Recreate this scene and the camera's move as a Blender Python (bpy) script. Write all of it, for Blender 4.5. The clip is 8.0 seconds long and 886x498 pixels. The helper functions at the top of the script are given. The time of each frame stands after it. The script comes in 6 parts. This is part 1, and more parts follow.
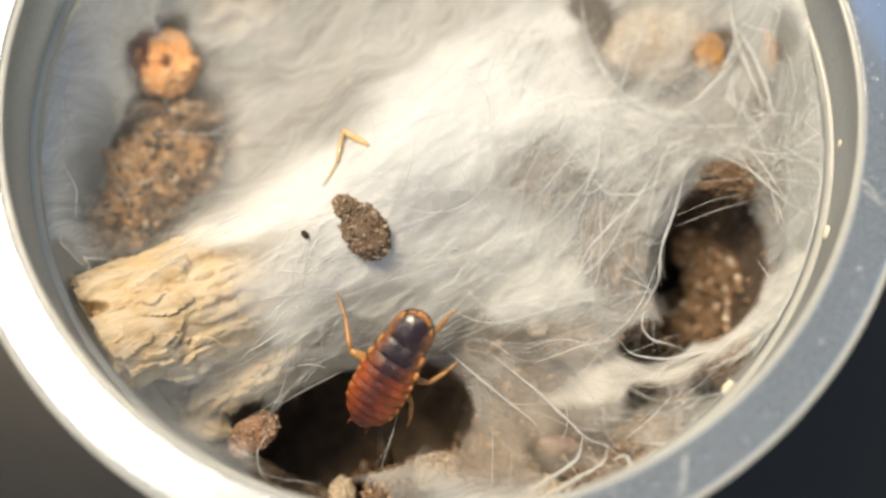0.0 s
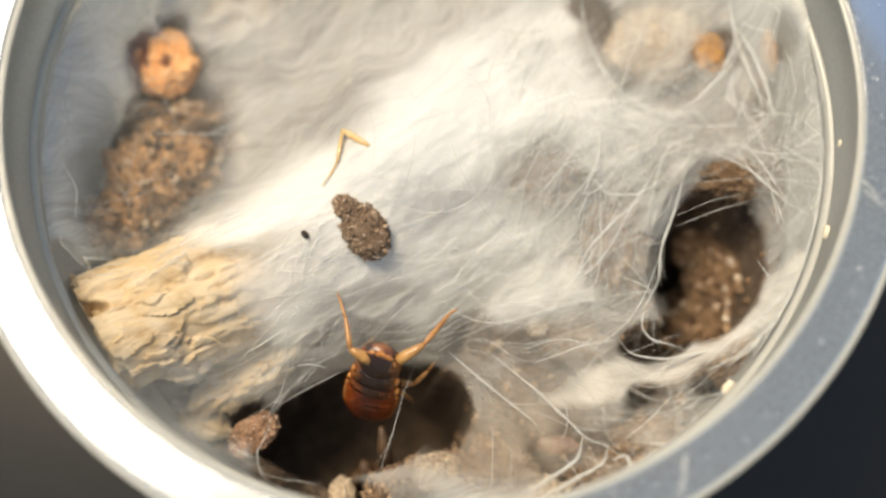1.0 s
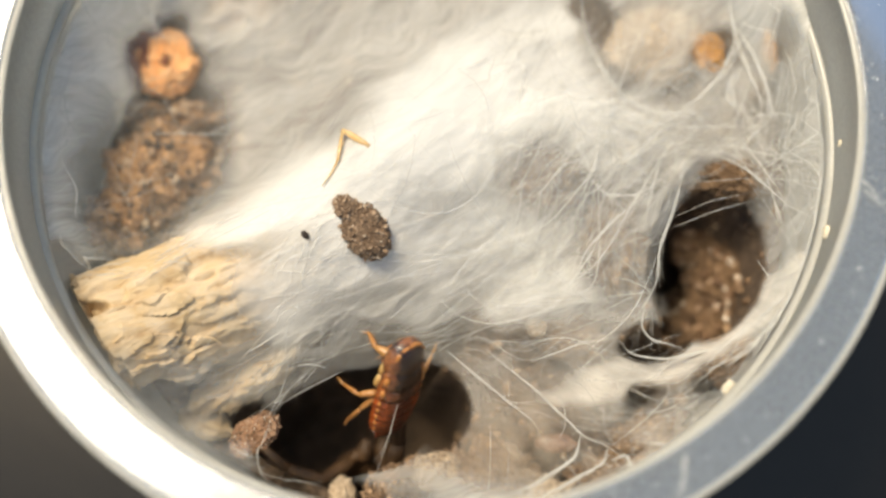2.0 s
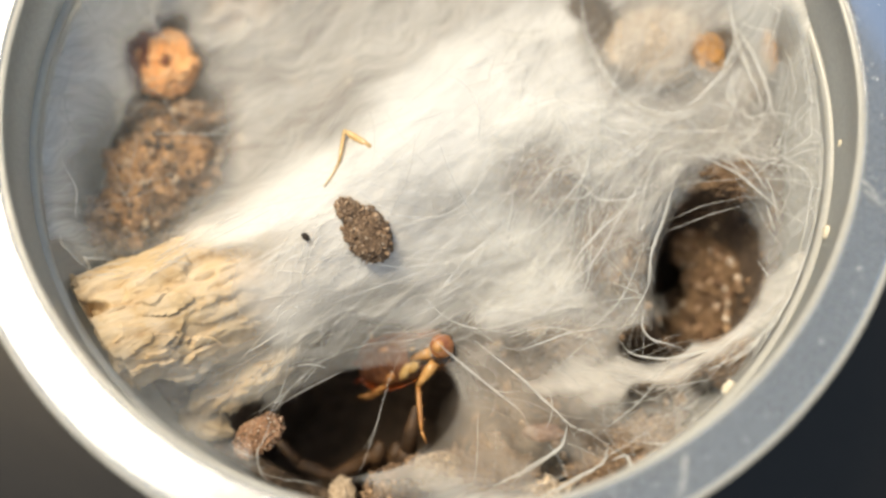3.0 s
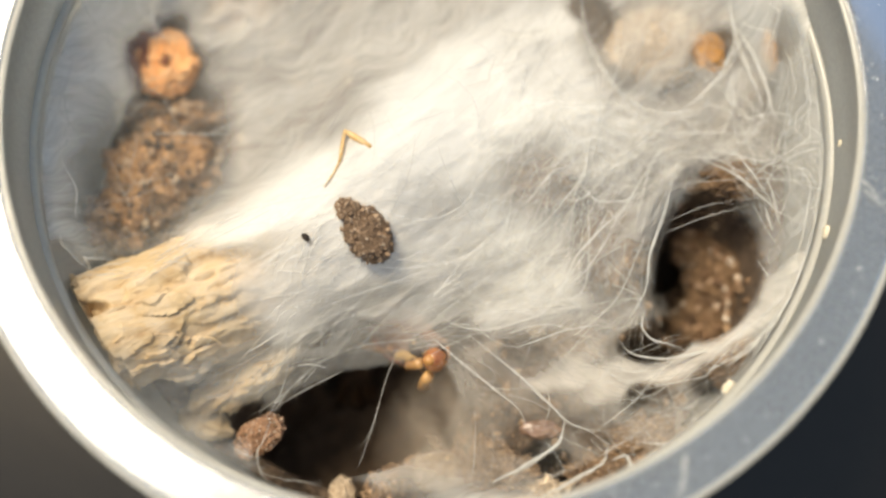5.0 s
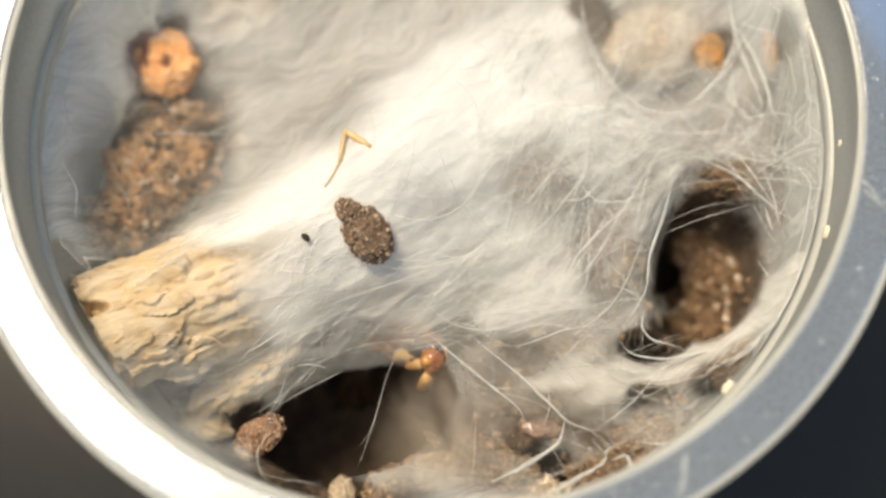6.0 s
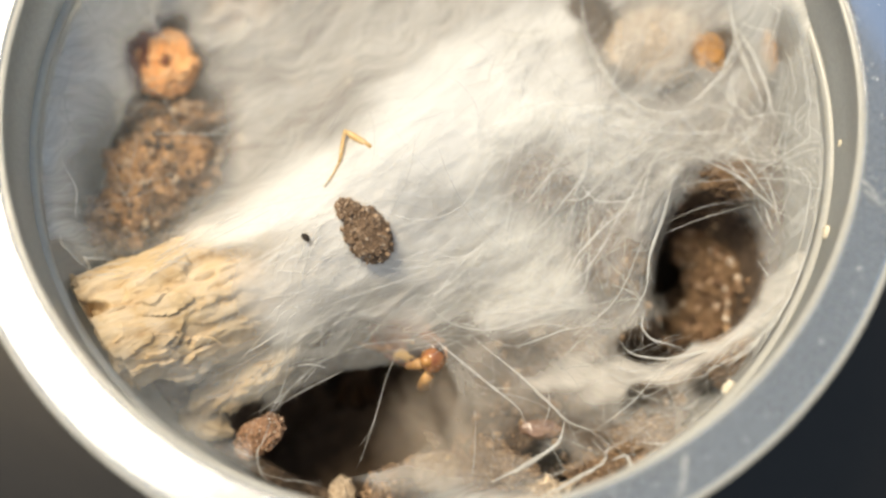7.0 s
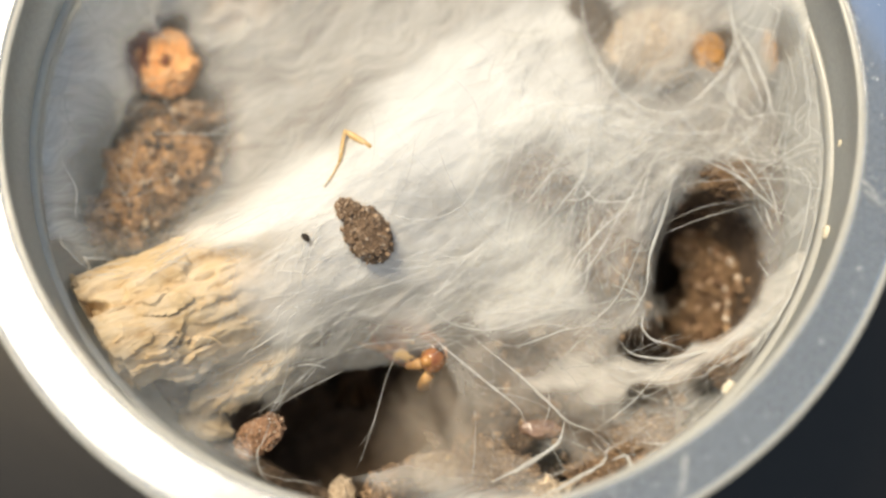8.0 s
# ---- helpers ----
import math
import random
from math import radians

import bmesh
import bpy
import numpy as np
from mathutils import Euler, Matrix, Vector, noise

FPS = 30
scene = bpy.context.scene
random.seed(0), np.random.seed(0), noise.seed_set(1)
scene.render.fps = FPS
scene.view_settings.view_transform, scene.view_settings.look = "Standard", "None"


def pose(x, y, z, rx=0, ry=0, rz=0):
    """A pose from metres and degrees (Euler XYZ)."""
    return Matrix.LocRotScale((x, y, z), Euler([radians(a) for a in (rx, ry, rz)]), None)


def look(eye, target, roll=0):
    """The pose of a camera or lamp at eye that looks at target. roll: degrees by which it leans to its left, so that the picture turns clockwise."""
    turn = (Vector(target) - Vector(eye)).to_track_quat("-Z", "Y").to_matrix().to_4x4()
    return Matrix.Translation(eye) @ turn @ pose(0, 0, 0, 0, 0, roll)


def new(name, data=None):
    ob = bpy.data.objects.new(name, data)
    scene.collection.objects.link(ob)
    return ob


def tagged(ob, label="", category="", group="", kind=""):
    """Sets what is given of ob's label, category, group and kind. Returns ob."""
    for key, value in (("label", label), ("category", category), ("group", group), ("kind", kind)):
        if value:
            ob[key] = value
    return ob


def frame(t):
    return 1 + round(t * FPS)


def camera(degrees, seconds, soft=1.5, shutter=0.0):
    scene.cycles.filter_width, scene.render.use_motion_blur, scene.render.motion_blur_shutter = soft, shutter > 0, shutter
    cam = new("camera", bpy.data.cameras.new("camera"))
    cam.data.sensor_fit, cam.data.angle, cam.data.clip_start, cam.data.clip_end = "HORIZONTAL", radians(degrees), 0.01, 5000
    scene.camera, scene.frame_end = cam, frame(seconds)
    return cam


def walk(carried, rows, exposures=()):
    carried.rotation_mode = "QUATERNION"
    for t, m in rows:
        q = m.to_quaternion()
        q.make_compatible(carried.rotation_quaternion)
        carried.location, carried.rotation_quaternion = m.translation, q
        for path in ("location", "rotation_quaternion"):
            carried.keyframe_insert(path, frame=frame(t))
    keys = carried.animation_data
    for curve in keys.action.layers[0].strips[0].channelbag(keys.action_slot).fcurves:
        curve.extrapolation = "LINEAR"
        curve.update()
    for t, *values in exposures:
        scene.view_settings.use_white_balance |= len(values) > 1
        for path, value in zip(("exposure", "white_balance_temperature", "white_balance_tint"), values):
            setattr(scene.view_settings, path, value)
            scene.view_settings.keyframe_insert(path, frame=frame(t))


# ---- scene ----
# Lengths in the scene code are in millimetres; MM turns them into metres.
MM = 0.001
cam = camera(36, 8.0, soft=2.8, shutter=0.4)
cam.data.dof.use_dof, cam.data.dof.focus_distance, cam.data.dof.aperture_fstop = True, 0.134, 8.5
EYE = Matrix.Translation(Vector((2.3, -54.9, 161.7)) * MM) @ pose(0, 0, 0, 0, 0.51, 0) @ pose(0, 0, 0, 18.24, 0, 0)
walk(cam, [(0.0, EYE), (8.0, EYE)], exposures=[(0.0, 1.09, 7850, 5), (8.0, 1.09, 7850, 5)])

# ---- light: broad hazy sun high over the far rim ----
SUN_EL, SUN_AZ = 66.0, 142.0  # azimuth counted from +x towards +y
world = bpy.data.worlds.new("sky")
scene.world = world
world.use_nodes = True
wn = world.node_tree
sky = wn.nodes.new("ShaderNodeTexSky")
sky.sky_type, sky.sun_disc = "NISHITA", False
sky.sun_elevation, sky.sun_rotation = radians(SUN_EL), radians(90 - SUN_AZ)
wn.nodes["Background"].inputs["Strength"].default_value = 0.098
wn.links.new(sky.outputs[0], wn.nodes["Background"].inputs["Color"])
sun = new("sun", bpy.data.lights.new("sun", "SUN"))
sun.data.energy, sun.data.angle, sun.data.color = 2.3, radians(22.0), (1.0, 0.93, 0.83)
sun_dir = Vector((math.cos(radians(SUN_EL)) * math.cos(radians(SUN_AZ)), math.cos(radians(SUN_EL)) * math.sin(radians(SUN_AZ)), math.sin(radians(SUN_EL))))
sun.matrix_world = look(sun_dir, (0, 0, 0))


# ---- materials ----
class Mat:
    """A node material under construction."""

    def __init__(self, name):
        self.m = bpy.data.materials.new(name)
        self.m.use_nodes = True
        self.t = self.m.node_tree
        self.b = self.t.nodes["Principled BSDF"]
        self.out = self.t.nodes["Material Output"]

    def n(self, kind, **ins):
        node = self.t.nodes.new("ShaderNode" + kind)
        for k, v in ins.items():
            key = k.replace("_", " ")
            if isinstance(v, bpy.types.NodeSocket):
                self.t.links.new(v, node.inputs[key])
            else:
                node.inputs[key].default_value = v
        return node

    def link(self, a, b):
        self.t.links.new(a, b)

    def coords(self, scale=(1, 1, 1), turn=(0, 0, 0)):
        tc = self.t.nodes.new("ShaderNodeTexCoord")
        mp = self.n("Mapping", Vector=tc.outputs["Object"], Rotation=[radians(a) for a in turn])
        mp2 = self.n("Mapping", Vector=mp.outputs[0], Scale=[1000 * s for s in scale])
        return mp2.outputs[0]

    def noise(self, vec, scale, detail=4.0, rough=0.55, distort=0.0):
        return self.n("TexNoise", Vector=vec, Scale=scale, Detail=detail, Roughness=rough, Distortion=distort).outputs[0]

    def ramp(self, fac, stops):
        r = self.t.nodes.new("ShaderNodeValToRGB")
        el = r.color_ramp.elements
        while len(el) < len(stops):
            el.new(0.5)
        for e, (p, c) in zip(el, stops):
            e.position, e.color = p, (*c, 1)
        self.link(fac, r.inputs[0])
        return r.outputs[0]

    def math(self, op, a, b=0.0, c=None, clamp=False):
        m = self.t.nodes.new("ShaderNodeMath")
        m.operation, m.use_clamp = op, clamp
        for i, v in enumerate((a, b) if c is None else (a, b, c)):
            if isinstance(v, bpy.types.NodeSocket):
                self.link(v, m.inputs[i])
            else:
                m.inputs[i].default_value = v
        return m.outputs[0]

    def mix(self, fac, a, b, mode="MIX"):
        m = self.t.nodes.new("ShaderNodeMix")
        m.data_type, m.blend_type = "RGBA", mode
        for i, v in ((0, fac), (6, a), (7, b)):
            if isinstance(v, bpy.types.NodeSocket):
                self.link(v, m.inputs[i])
            else:
                m.inputs[i].default_value = v if i == 0 else (*v, 1)
        return m.outputs[2]

    def bump(self, height, strength, dist):
        return self.n("Bump", Height=height, Strength=strength, Distance=dist * MM).outputs[0]

    def done(self, color=None, rough=0.6, bump=None, **more):
        if color is not None:
            if isinstance(color, bpy.types.NodeSocket):
                self.link(color, self.b.inputs["Base Color"])
            else:
                self.b.inputs["Base Color"].default_value = (*color, 1)
        if isinstance(rough, bpy.types.NodeSocket):
            self.link(rough, self.b.inputs["Roughness"])
        else:
            self.b.inputs["Roughness"].default_value = rough
        if bump is not None:
            self.link(bump, self.b.inputs["Normal"])
        for k, v in more.items():
            self.b.inputs[k.replace("_", " ")].default_value = v
        return self.m


def silk_sheet_material(name, streak, tint):
    """Matted silk: fibres run along its silk_flow attribute (mm along, mm across); silk_thickness says how thick it lies."""
    k = Mat(name)
    d = k.n("Attribute")
    d.attribute_name = "silk_thickness"
    dens = d.outputs["Fac"]
    w = k.n("Attribute")
    w.attribute_name = "silk_flow"
    flow = w.outputs["Vector"]
    cloud = k.noise(k.coords((1, 1, 1)), 0.16, 4, 0.55)
    wander = k.n("VectorMath", Vector=k.n("CombineXYZ", Y=k.math("MULTIPLY_ADD", k.noise(k.coords((1, 1, 1)), 0.11, 2, 0.5), 9.0, 0.0)).outputs[0])
    k.link(flow, wander.inputs[1])
    # fibres at three widths, the last two slanting across the first
    total = None
    for turn, stretch, size, amount in ((0, 0.09, 0.42, 0.42), (14, 0.05, 1.1, 0.3), (-17, 0.04, 2.6, 0.28)):
        mp = k.n("Mapping", Vector=wander.outputs[0], Rotation=(0, 0, radians(turn)))
        mp2 = k.n("Mapping", Vector=mp.outputs[0], Scale=(stretch, 1, 1))
        q = k.math("MULTIPLY", k.noise(mp2.outputs[0], size, 3, 0.6), amount)
        total = q if total is None else k.math("ADD", total, q)
    fibre = k.math("SUBTRACT", total, 0.5)
    # thin silk breaks into fibres, thick silk closes up
    gap = k.math("MULTIPLY", k.math("SUBTRACT", 1.06, dens), dens)
    fac = k.math("MULTIPLY_ADD", fibre, k.math("MULTIPLY", gap, streak), dens, clamp=True)
    fac = k.math("MULTIPLY_ADD", k.math("SUBTRACT", cloud, 0.5), k.math("MULTIPLY", gap, 1.3), fac, clamp=True)
    col = k.mix(k.math("MULTIPLY_ADD", fibre, 2.5, 0.5, clamp=True), tuple(v * 0.94 for v in tint), tint)
    nrm = k.bump(fibre, 0.1, 0.5)
    dif = k.n("BsdfDiffuse", Color=col, Normal=nrm)
    tra = k.n("BsdfTranslucent", Color=col, Normal=nrm)
    body = k.n("MixShader", Fac=0.4)
    k.link(dif.outputs[0], body.inputs[1])
    k.link(tra.outputs[0], body.inputs[2])
    clear = k.n("BsdfTransparent")
    both = k.n("MixShader", Fac=fac)
    k.link(clear.outputs[0], both.inputs[1])
    k.link(body.outputs[0], both.inputs[2])
    k.link(both.outputs[0], k.out.inputs["Surface"])
    return k.m


def thread_material(name, least, most):
    k = Mat(name)
    g = k.n("NewGeometry")
    col = k.ramp(g.outputs["Random Per Island"], [(0, (0.78, 0.76, 0.71)), (1, (0.95, 0.94, 0.91))])
    dif = k.n("BsdfDiffuse", Color=col)
    tra = k.n("BsdfTranslucent", Color=col)
    body = k.n("MixShader", Fac=0.35)
    k.link(dif.outputs[0], body.inputs[1])
    k.link(tra.outputs[0], body.inputs[2])
    clear = k.n("BsdfTransparent")
    both = k.n("MixShader", Fac=k.math("MULTIPLY_ADD", g.outputs["Random Per Island"], most - least, least))
    k.link(clear.outputs[0], both.inputs[1])
    k.link(body.outputs[0], both.inputs[2])
    k.link(both.outputs[0], k.out.inputs["Surface"])
    return k.m


def plastic_material(name, clear_part, tint, rough, through_part=0.45, index=1.45):
    """Frosted polypropylene: part of the light goes straight through, the rest scatters."""
    k = Mat(name)
    v = k.coords((1, 1, 1))
    big = k.noise(v, 0.12, 3)
    fine = k.noise(v, 2.2, 4)
    nrm = k.bump(fine, 0.12, 0.12)
    col = k.mix(big, tint, tuple(c * 0.86 for c in tint))
    dif = k.n("BsdfDiffuse", Color=col, Normal=nrm)
    tra = k.n("BsdfTranslucent", Color=col, Normal=nrm)
    body = k.n("MixShader", Fac=through_part)
    k.link(dif.outputs[0], body.inputs[1])
    k.link(tra.outputs[0], body.inputs[2])
    clear = k.n("BsdfTransparent", Color=(0.93, 0.95, 0.96, 1))
    both = k.n("MixShader", Fac=k.math("MULTIPLY_ADD", fine, 0.16, 0.92 - clear_part))
    k.link(clear.outputs[0], both.inputs[1])
    k.link(body.outputs[0], both.inputs[2])
    gloss = k.n("BsdfGlossy", Roughness=rough, Normal=nrm)
    fr = k.n("Fresnel", IOR=index)
    top = k.n("MixShader", Fac=fr.outputs[0])
    k.link(both.outputs[0], top.inputs[1])
    k.link(gloss.outputs[0], top.inputs[2])
    k.link(top.outputs[0], k.out.inputs["Surface"])
    return k.m


def soil_material(name, dark, mid, light, size=1.0):
    k = Mat(name)
    v = k.coords((1, 1, 1))
    a = k.noise(v, 0.55 * size, 6, 0.7)
    b = k.noise(v, 2.6 * size, 5, 0.65)
    vor = k.n("TexVoronoi", Vector=v, Scale=2.4 * size)
    f = k.math("MULTIPLY_ADD", a, 0.45, k.math("MULTIPLY", b, 0.6))
    col = k.ramp(f, [(0.3, dark), (0.52, mid), (0.7, light)])
    grain = k.ramp(vor.outputs["Color"], [(0.0, (0.55, 0.5, 0.45)), (0.8, (1.0, 0.95, 0.9)), (0.97, (1.9, 1.8, 1.6))])
    col = k.mix(0.75, col, grain, "MULTIPLY")
    h = k.math("MULTIPLY_ADD", vor.outputs["Distance"], -0.5, b)
    return k.done(col, 0.85, k.bump(h, 0.9, 0.5))


def bark_material():
    k = Mat("weathered_wood")
    a = k.noise(k.coords((0.3, 1.2, 1.2)), 0.6, 6, 0.62, 0.5)
    b = k.noise(k.coords((0.3, 1.8, 1.8)), 1.2, 5, 0.65, 0.7)
    c = k.noise(k.coords((1, 1, 1)), 0.3, 4, 0.6)
    fine = k.noise(k.coords((1, 1, 1)), 4.0, 4, 0.6)
    col = k.ramp(a, [(0.26, (0.3, 0.17, 0.075)), (0.42, (0.48, 0.325, 0.17)), (0.6, (0.58, 0.43, 0.255)), (0.78, (0.7, 0.57, 0.4))])
    col = k.mix(k.ramp(c, [(0.4, (0, 0, 0)), (0.6, (0.75, 0.75, 0.75))]), col, (0.6, 0.48, 0.34))
    crack = k.ramp(b, [(0.3, (0.3, 0.2, 0.12)), (0.39, (1, 1, 1))])
    col = k.mix(0.7, col, crack, "MULTIPLY")
    h = k.math("MULTIPLY_ADD", b, 0.6, k.math("MULTIPLY_ADD", fine, 0.35, a))
    return k.done(col, 0.8, k.bump(h, 0.6, 0.45))


def plain(name, lo, hi, rough, size=1.0, relief=0.2, **more):
    """A coloured surface with blotches and fine relief."""
    k = Mat(name)
    v = k.coords((1, 1, 1))
    a = k.noise(v, 0.5 * size, 5, 0.6)
    b = k.noise(v, 3.0 * size, 4, 0.6)
    col = k.ramp(k.math("MULTIPLY_ADD", a, 0.7, k.math("MULTIPLY", b, 0.3)), [(0.35, lo), (0.65, hi)])
    return k.done(col, k.math("MULTIPLY_ADD", b, 0.2, rough - 0.1), k.bump(b, relief, 0.15), **more)


M_SILK = silk_sheet_material("matted_silk", 3.4, (0.89, 0.875, 0.835))
M_SILK_TANGLE = silk_sheet_material("tangled_silk", 6.0, (0.87, 0.855, 0.815))
M_SILK_FILM = silk_sheet_material("silk_film", 3.4, (0.83, 0.785, 0.72))
M_SILK_DUSTY = silk_sheet_material("dusty_silk", 3.4, (0.6, 0.5, 0.4))
M_THREAD = thread_material("silk_thread", 0.12, 0.54)
M_STRAND = thread_material("silk_strand", 0.25, 0.62)
M_CUP = plastic_material("frosted_plastic", 0.6, (0.97, 0.92, 0.83), 0.3, 0.72)
M_LEDGE = plastic_material("frosted_plastic_ledge", 0.28, (0.95, 0.91, 0.82), 0.2, 0.6)
# same plastic as the wall; its grey-blue tint paints in reflected sky and table
M_LIP = plastic_material("sky_tinted_plastic_lip", 0.55, (0.45, 0.49, 0.53), 0.17, 0.55, 1.85)
M_SOIL = soil_material("dry_soil", (0.02, 0.015, 0.011), (0.092, 0.062, 0.042), (0.24, 0.17, 0.115))
M_CLOD = soil_material("soil_clod", (0.12, 0.055, 0.022), (0.42, 0.235, 0.11), (0.72, 0.47, 0.27), 0.9)
M_CLUMP = soil_material("grey_brown_crumbs", (0.085, 0.05, 0.03), (0.26, 0.165, 0.1), (0.48, 0.36, 0.25), 2.6)
M_PALE = soil_material("pale_clod", (0.26, 0.18, 0.12), (0.48, 0.38, 0.28), (0.66, 0.56, 0.44), 0.8)
M_BROWN = soil_material("brown_soil", (0.035, 0.02, 0.011), (0.2, 0.12, 0.066), (0.46, 0.31, 0.19), 1.4)
M_LOAM = soil_material("loamy_clod", (0.05, 0.03, 0.017), (0.22, 0.14, 0.085), (0.48, 0.34, 0.22), 1.1)
M_DUN = soil_material("dun_clod", (0.15, 0.1, 0.065), (0.32, 0.24, 0.165), (0.5, 0.4, 0.3), 0.9)
M_RED_LOAM = soil_material("red_brown_clod", (0.1, 0.05, 0.028), (0.36, 0.2, 0.12), (0.55, 0.37, 0.26), 1.4)
M_BARK = bark_material()


def grain_material(name, stops):
    k = Mat(name)
    g = k.n("NewGeometry")
    col = k.ramp(g.outputs["Random Per Island"], stops)
    b = k.noise(k.coords((1, 1, 1)), 6.0, 3)
    return k.done(col, 0.8, k.bump(b, 0.5, 0.1))


M_GRAIN = grain_material("soil_grain", [(0.0, (0.05, 0.028, 0.015)), (0.55, (0.17, 0.1, 0.055)), (0.85, (0.3, 0.19, 0.11)), (1.0, (0.42, 0.32, 0.22))])
M_GLINT = grain_material("sandy_grain", [(0.0, (0.07, 0.035, 0.018)), (0.5, (0.22, 0.125, 0.07)), (0.82, (0.38, 0.26, 0.18)), (0.95, (0.6, 0.5, 0.4)), (1.0, (0.85, 0.78, 0.68))])
M_ASH_GRAIN = grain_material("ashen_grain", [(0.0, (0.1, 0.06, 0.035)), (0.45, (0.26, 0.165, 0.1)), (0.85, (0.36, 0.25, 0.165)), (1.0, (0.55, 0.47, 0.38))])
M_CLAY = plain("orange_clay", (0.88, 0.34, 0.1), (0.96, 0.56, 0.27), 0.7, 1.2, 0.5)
# dark red clay colour that carries the pellet's shade
M_CLAY_DARK = plain("shaded_clay", (0.1, 0.03, 0.015), (0.3, 0.09, 0.035), 0.7, 1.2, 0.5)
M_AMBER = plain("amber_resin", (0.2, 0.075, 0.015), (0.62, 0.31, 0.08), 0.45, 1.5, 0.4)
M_TABLE = plain("dark_table", (0.003, 0.0026, 0.0022), (0.006, 0.0052, 0.0044), 0.31, 0.6, 0.3, Specular_IOR_Level=0.58, Specular_Tint=(1.0, 0.91, 0.8, 1.0))
M_DUST = plain("white_dust", (0.8, 0.79, 0.76), (0.92, 0.91, 0.88), 0.6, 2.0, 0.3)
M_PALE_CRUMB = plain("pale_crumb", (0.55, 0.46, 0.32), (0.75, 0.68, 0.55), 0.8, 2.0, 0.5)


def shell_material(name, middle, margin, inner, outer, rough, coat, front=(90.0, 99.0)):
    """Horny plates, darker along the back's midline than at their margins."""
    k = Mat(name)
    tc = k.n("TexCoord")
    sep = k.n("SeparateXYZ", Vector=tc.outputs["Object"])
    v = k.coords((1, 1, 1))
    a, b = k.noise(v, 0.9, 4, 0.6), k.noise(v, 4.0, 3, 0.6)
    side = k.math("MULTIPLY_ADD", k.math("SUBTRACT", a, 0.5), 1.6, k.math("MULTIPLY", k.math("ABSOLUTE", sep.outputs[0]), 1000.0))
    f = k.math("DIVIDE", k.math("SUBTRACT", side, inner), outer - inner, clamp=True)
    fore = k.math("MULTIPLY_ADD", k.math("SUBTRACT", a, 0.5), 1.2, k.math("MULTIPLY", sep.outputs[1], 1000.0))
    f = k.math("MAXIMUM", f, k.math("DIVIDE", k.math("SUBTRACT", fore, front[0]), front[1] - front[0], clamp=True))
    col = k.mix(f, middle, margin)
    blot = k.ramp(k.noise(v, 1.7, 3, 0.6, 0.8), [(0.38, (0.45, 0.4, 0.4)), (0.6, (1.15, 1.1, 1.1))])
    col = k.mix(0.8, col, blot, "MULTIPLY")
    col = k.mix(k.math("MULTIPLY", b, 0.5), col, tuple(c * 0.35 for c in middle))
    return k.done(col, k.math("MULTIPLY_ADD", b, 0.25, rough - 0.1), k.bump(k.math("MULTIPLY_ADD", b, 0.5, a), 0.7, 0.3), Coat_Weight=coat, Coat_Roughness=0.15)


M_SHELL_RED = shell_material("roach_abdomen", (0.1, 0.013, 0.004), (0.42, 0.085, 0.014), 0.3, 2.5, 0.28, 0.4)
M_SHELL_MID = shell_material("roach_hind_thorax", (0.045, 0.008, 0.004), (0.4, 0.11, 0.025), 0.7, 2.4, 0.22, 0.5)
M_SHELL_DARK = shell_material("roach_thorax", (0.022, 0.005, 0.004), (0.36, 0.13, 0.04), 1.1, 2.1, 0.16, 0.6, (4.9, 5.6))
M_SHELL_SPOT = plain("roach_margin", (0.3, 0.1, 0.02), (0.55, 0.24, 0.07), 0.3, 1.5, 0.1)
M_ROACH_LEG = plain("roach_leg", (0.24, 0.085, 0.024), (0.5, 0.25, 0.08), 0.36, 1.2, 0.2, Coat_Weight=0.25)
M_ROACH_HEAD = plain("roach_head", (0.16, 0.045, 0.015), (0.4, 0.16, 0.06), 0.2, 1.6, 0.1, Coat_Weight=0.8)
M_ROACH_PALE = plain("roach_underside", (0.06, 0.018, 0.008), (0.18, 0.07, 0.028), 0.4, 1.0, 0.15)
M_FEMUR = plain("roach_femur", (0.32, 0.14, 0.04), (0.56, 0.32, 0.11), 0.32, 1.4, 0.2, Coat_Weight=0.3)
M_COXA = plain("roach_coxa", (0.34, 0.18, 0.05), (0.6, 0.4, 0.17), 0.3, 1.6, 0.15, Coat_Weight=0.4)
M_PEBBLE = plain("glossy_pebble", (0.1, 0.055, 0.035), (0.33, 0.2, 0.14), 0.25, 0.8, 0.2, Coat_Weight=0.6)
M_HUSK = plain("shed_leg", (0.85, 0.5, 0.17), (0.96, 0.74, 0.4), 0.14, 1.5, 0.05, Coat_Weight=1.0, Coat_Roughness=0.06, Transmission_Weight=0.45)
M_SPIDER = plain("spider_brown", (0.022, 0.011, 0.005), (0.085, 0.042, 0.017), 0.6, 1.5, 0.6)
M_SPIDER_DARK = plain("spider_foot", (0.012, 0.008, 0.006), (0.035, 0.022, 0.014), 0.9, 1.5, 0.6)
M_EYE = plain("dark_eye", (0.008, 0.006, 0.005), (0.02, 0.014, 0.01), 0.12, 1.0, 0.0)


# ---- building helpers ----
def mesh_object(name, verts, faces, material, parent=None, label="", smooth=True):
    me = bpy.data.meshes.new(name)
    me.from_pydata([tuple(float(c) * MM for c in v) for v in verts], [], [tuple(int(i) for i in f) for f in faces])
    me.materials.append(material)
    if smooth:
        me.polygons.foreach_set("use_smooth", [True] * len(me.polygons))
    me.update()
    ob = new(name, me)
    if parent:
        ob.parent = parent
    if label:
        ob["label"] = label
    return ob


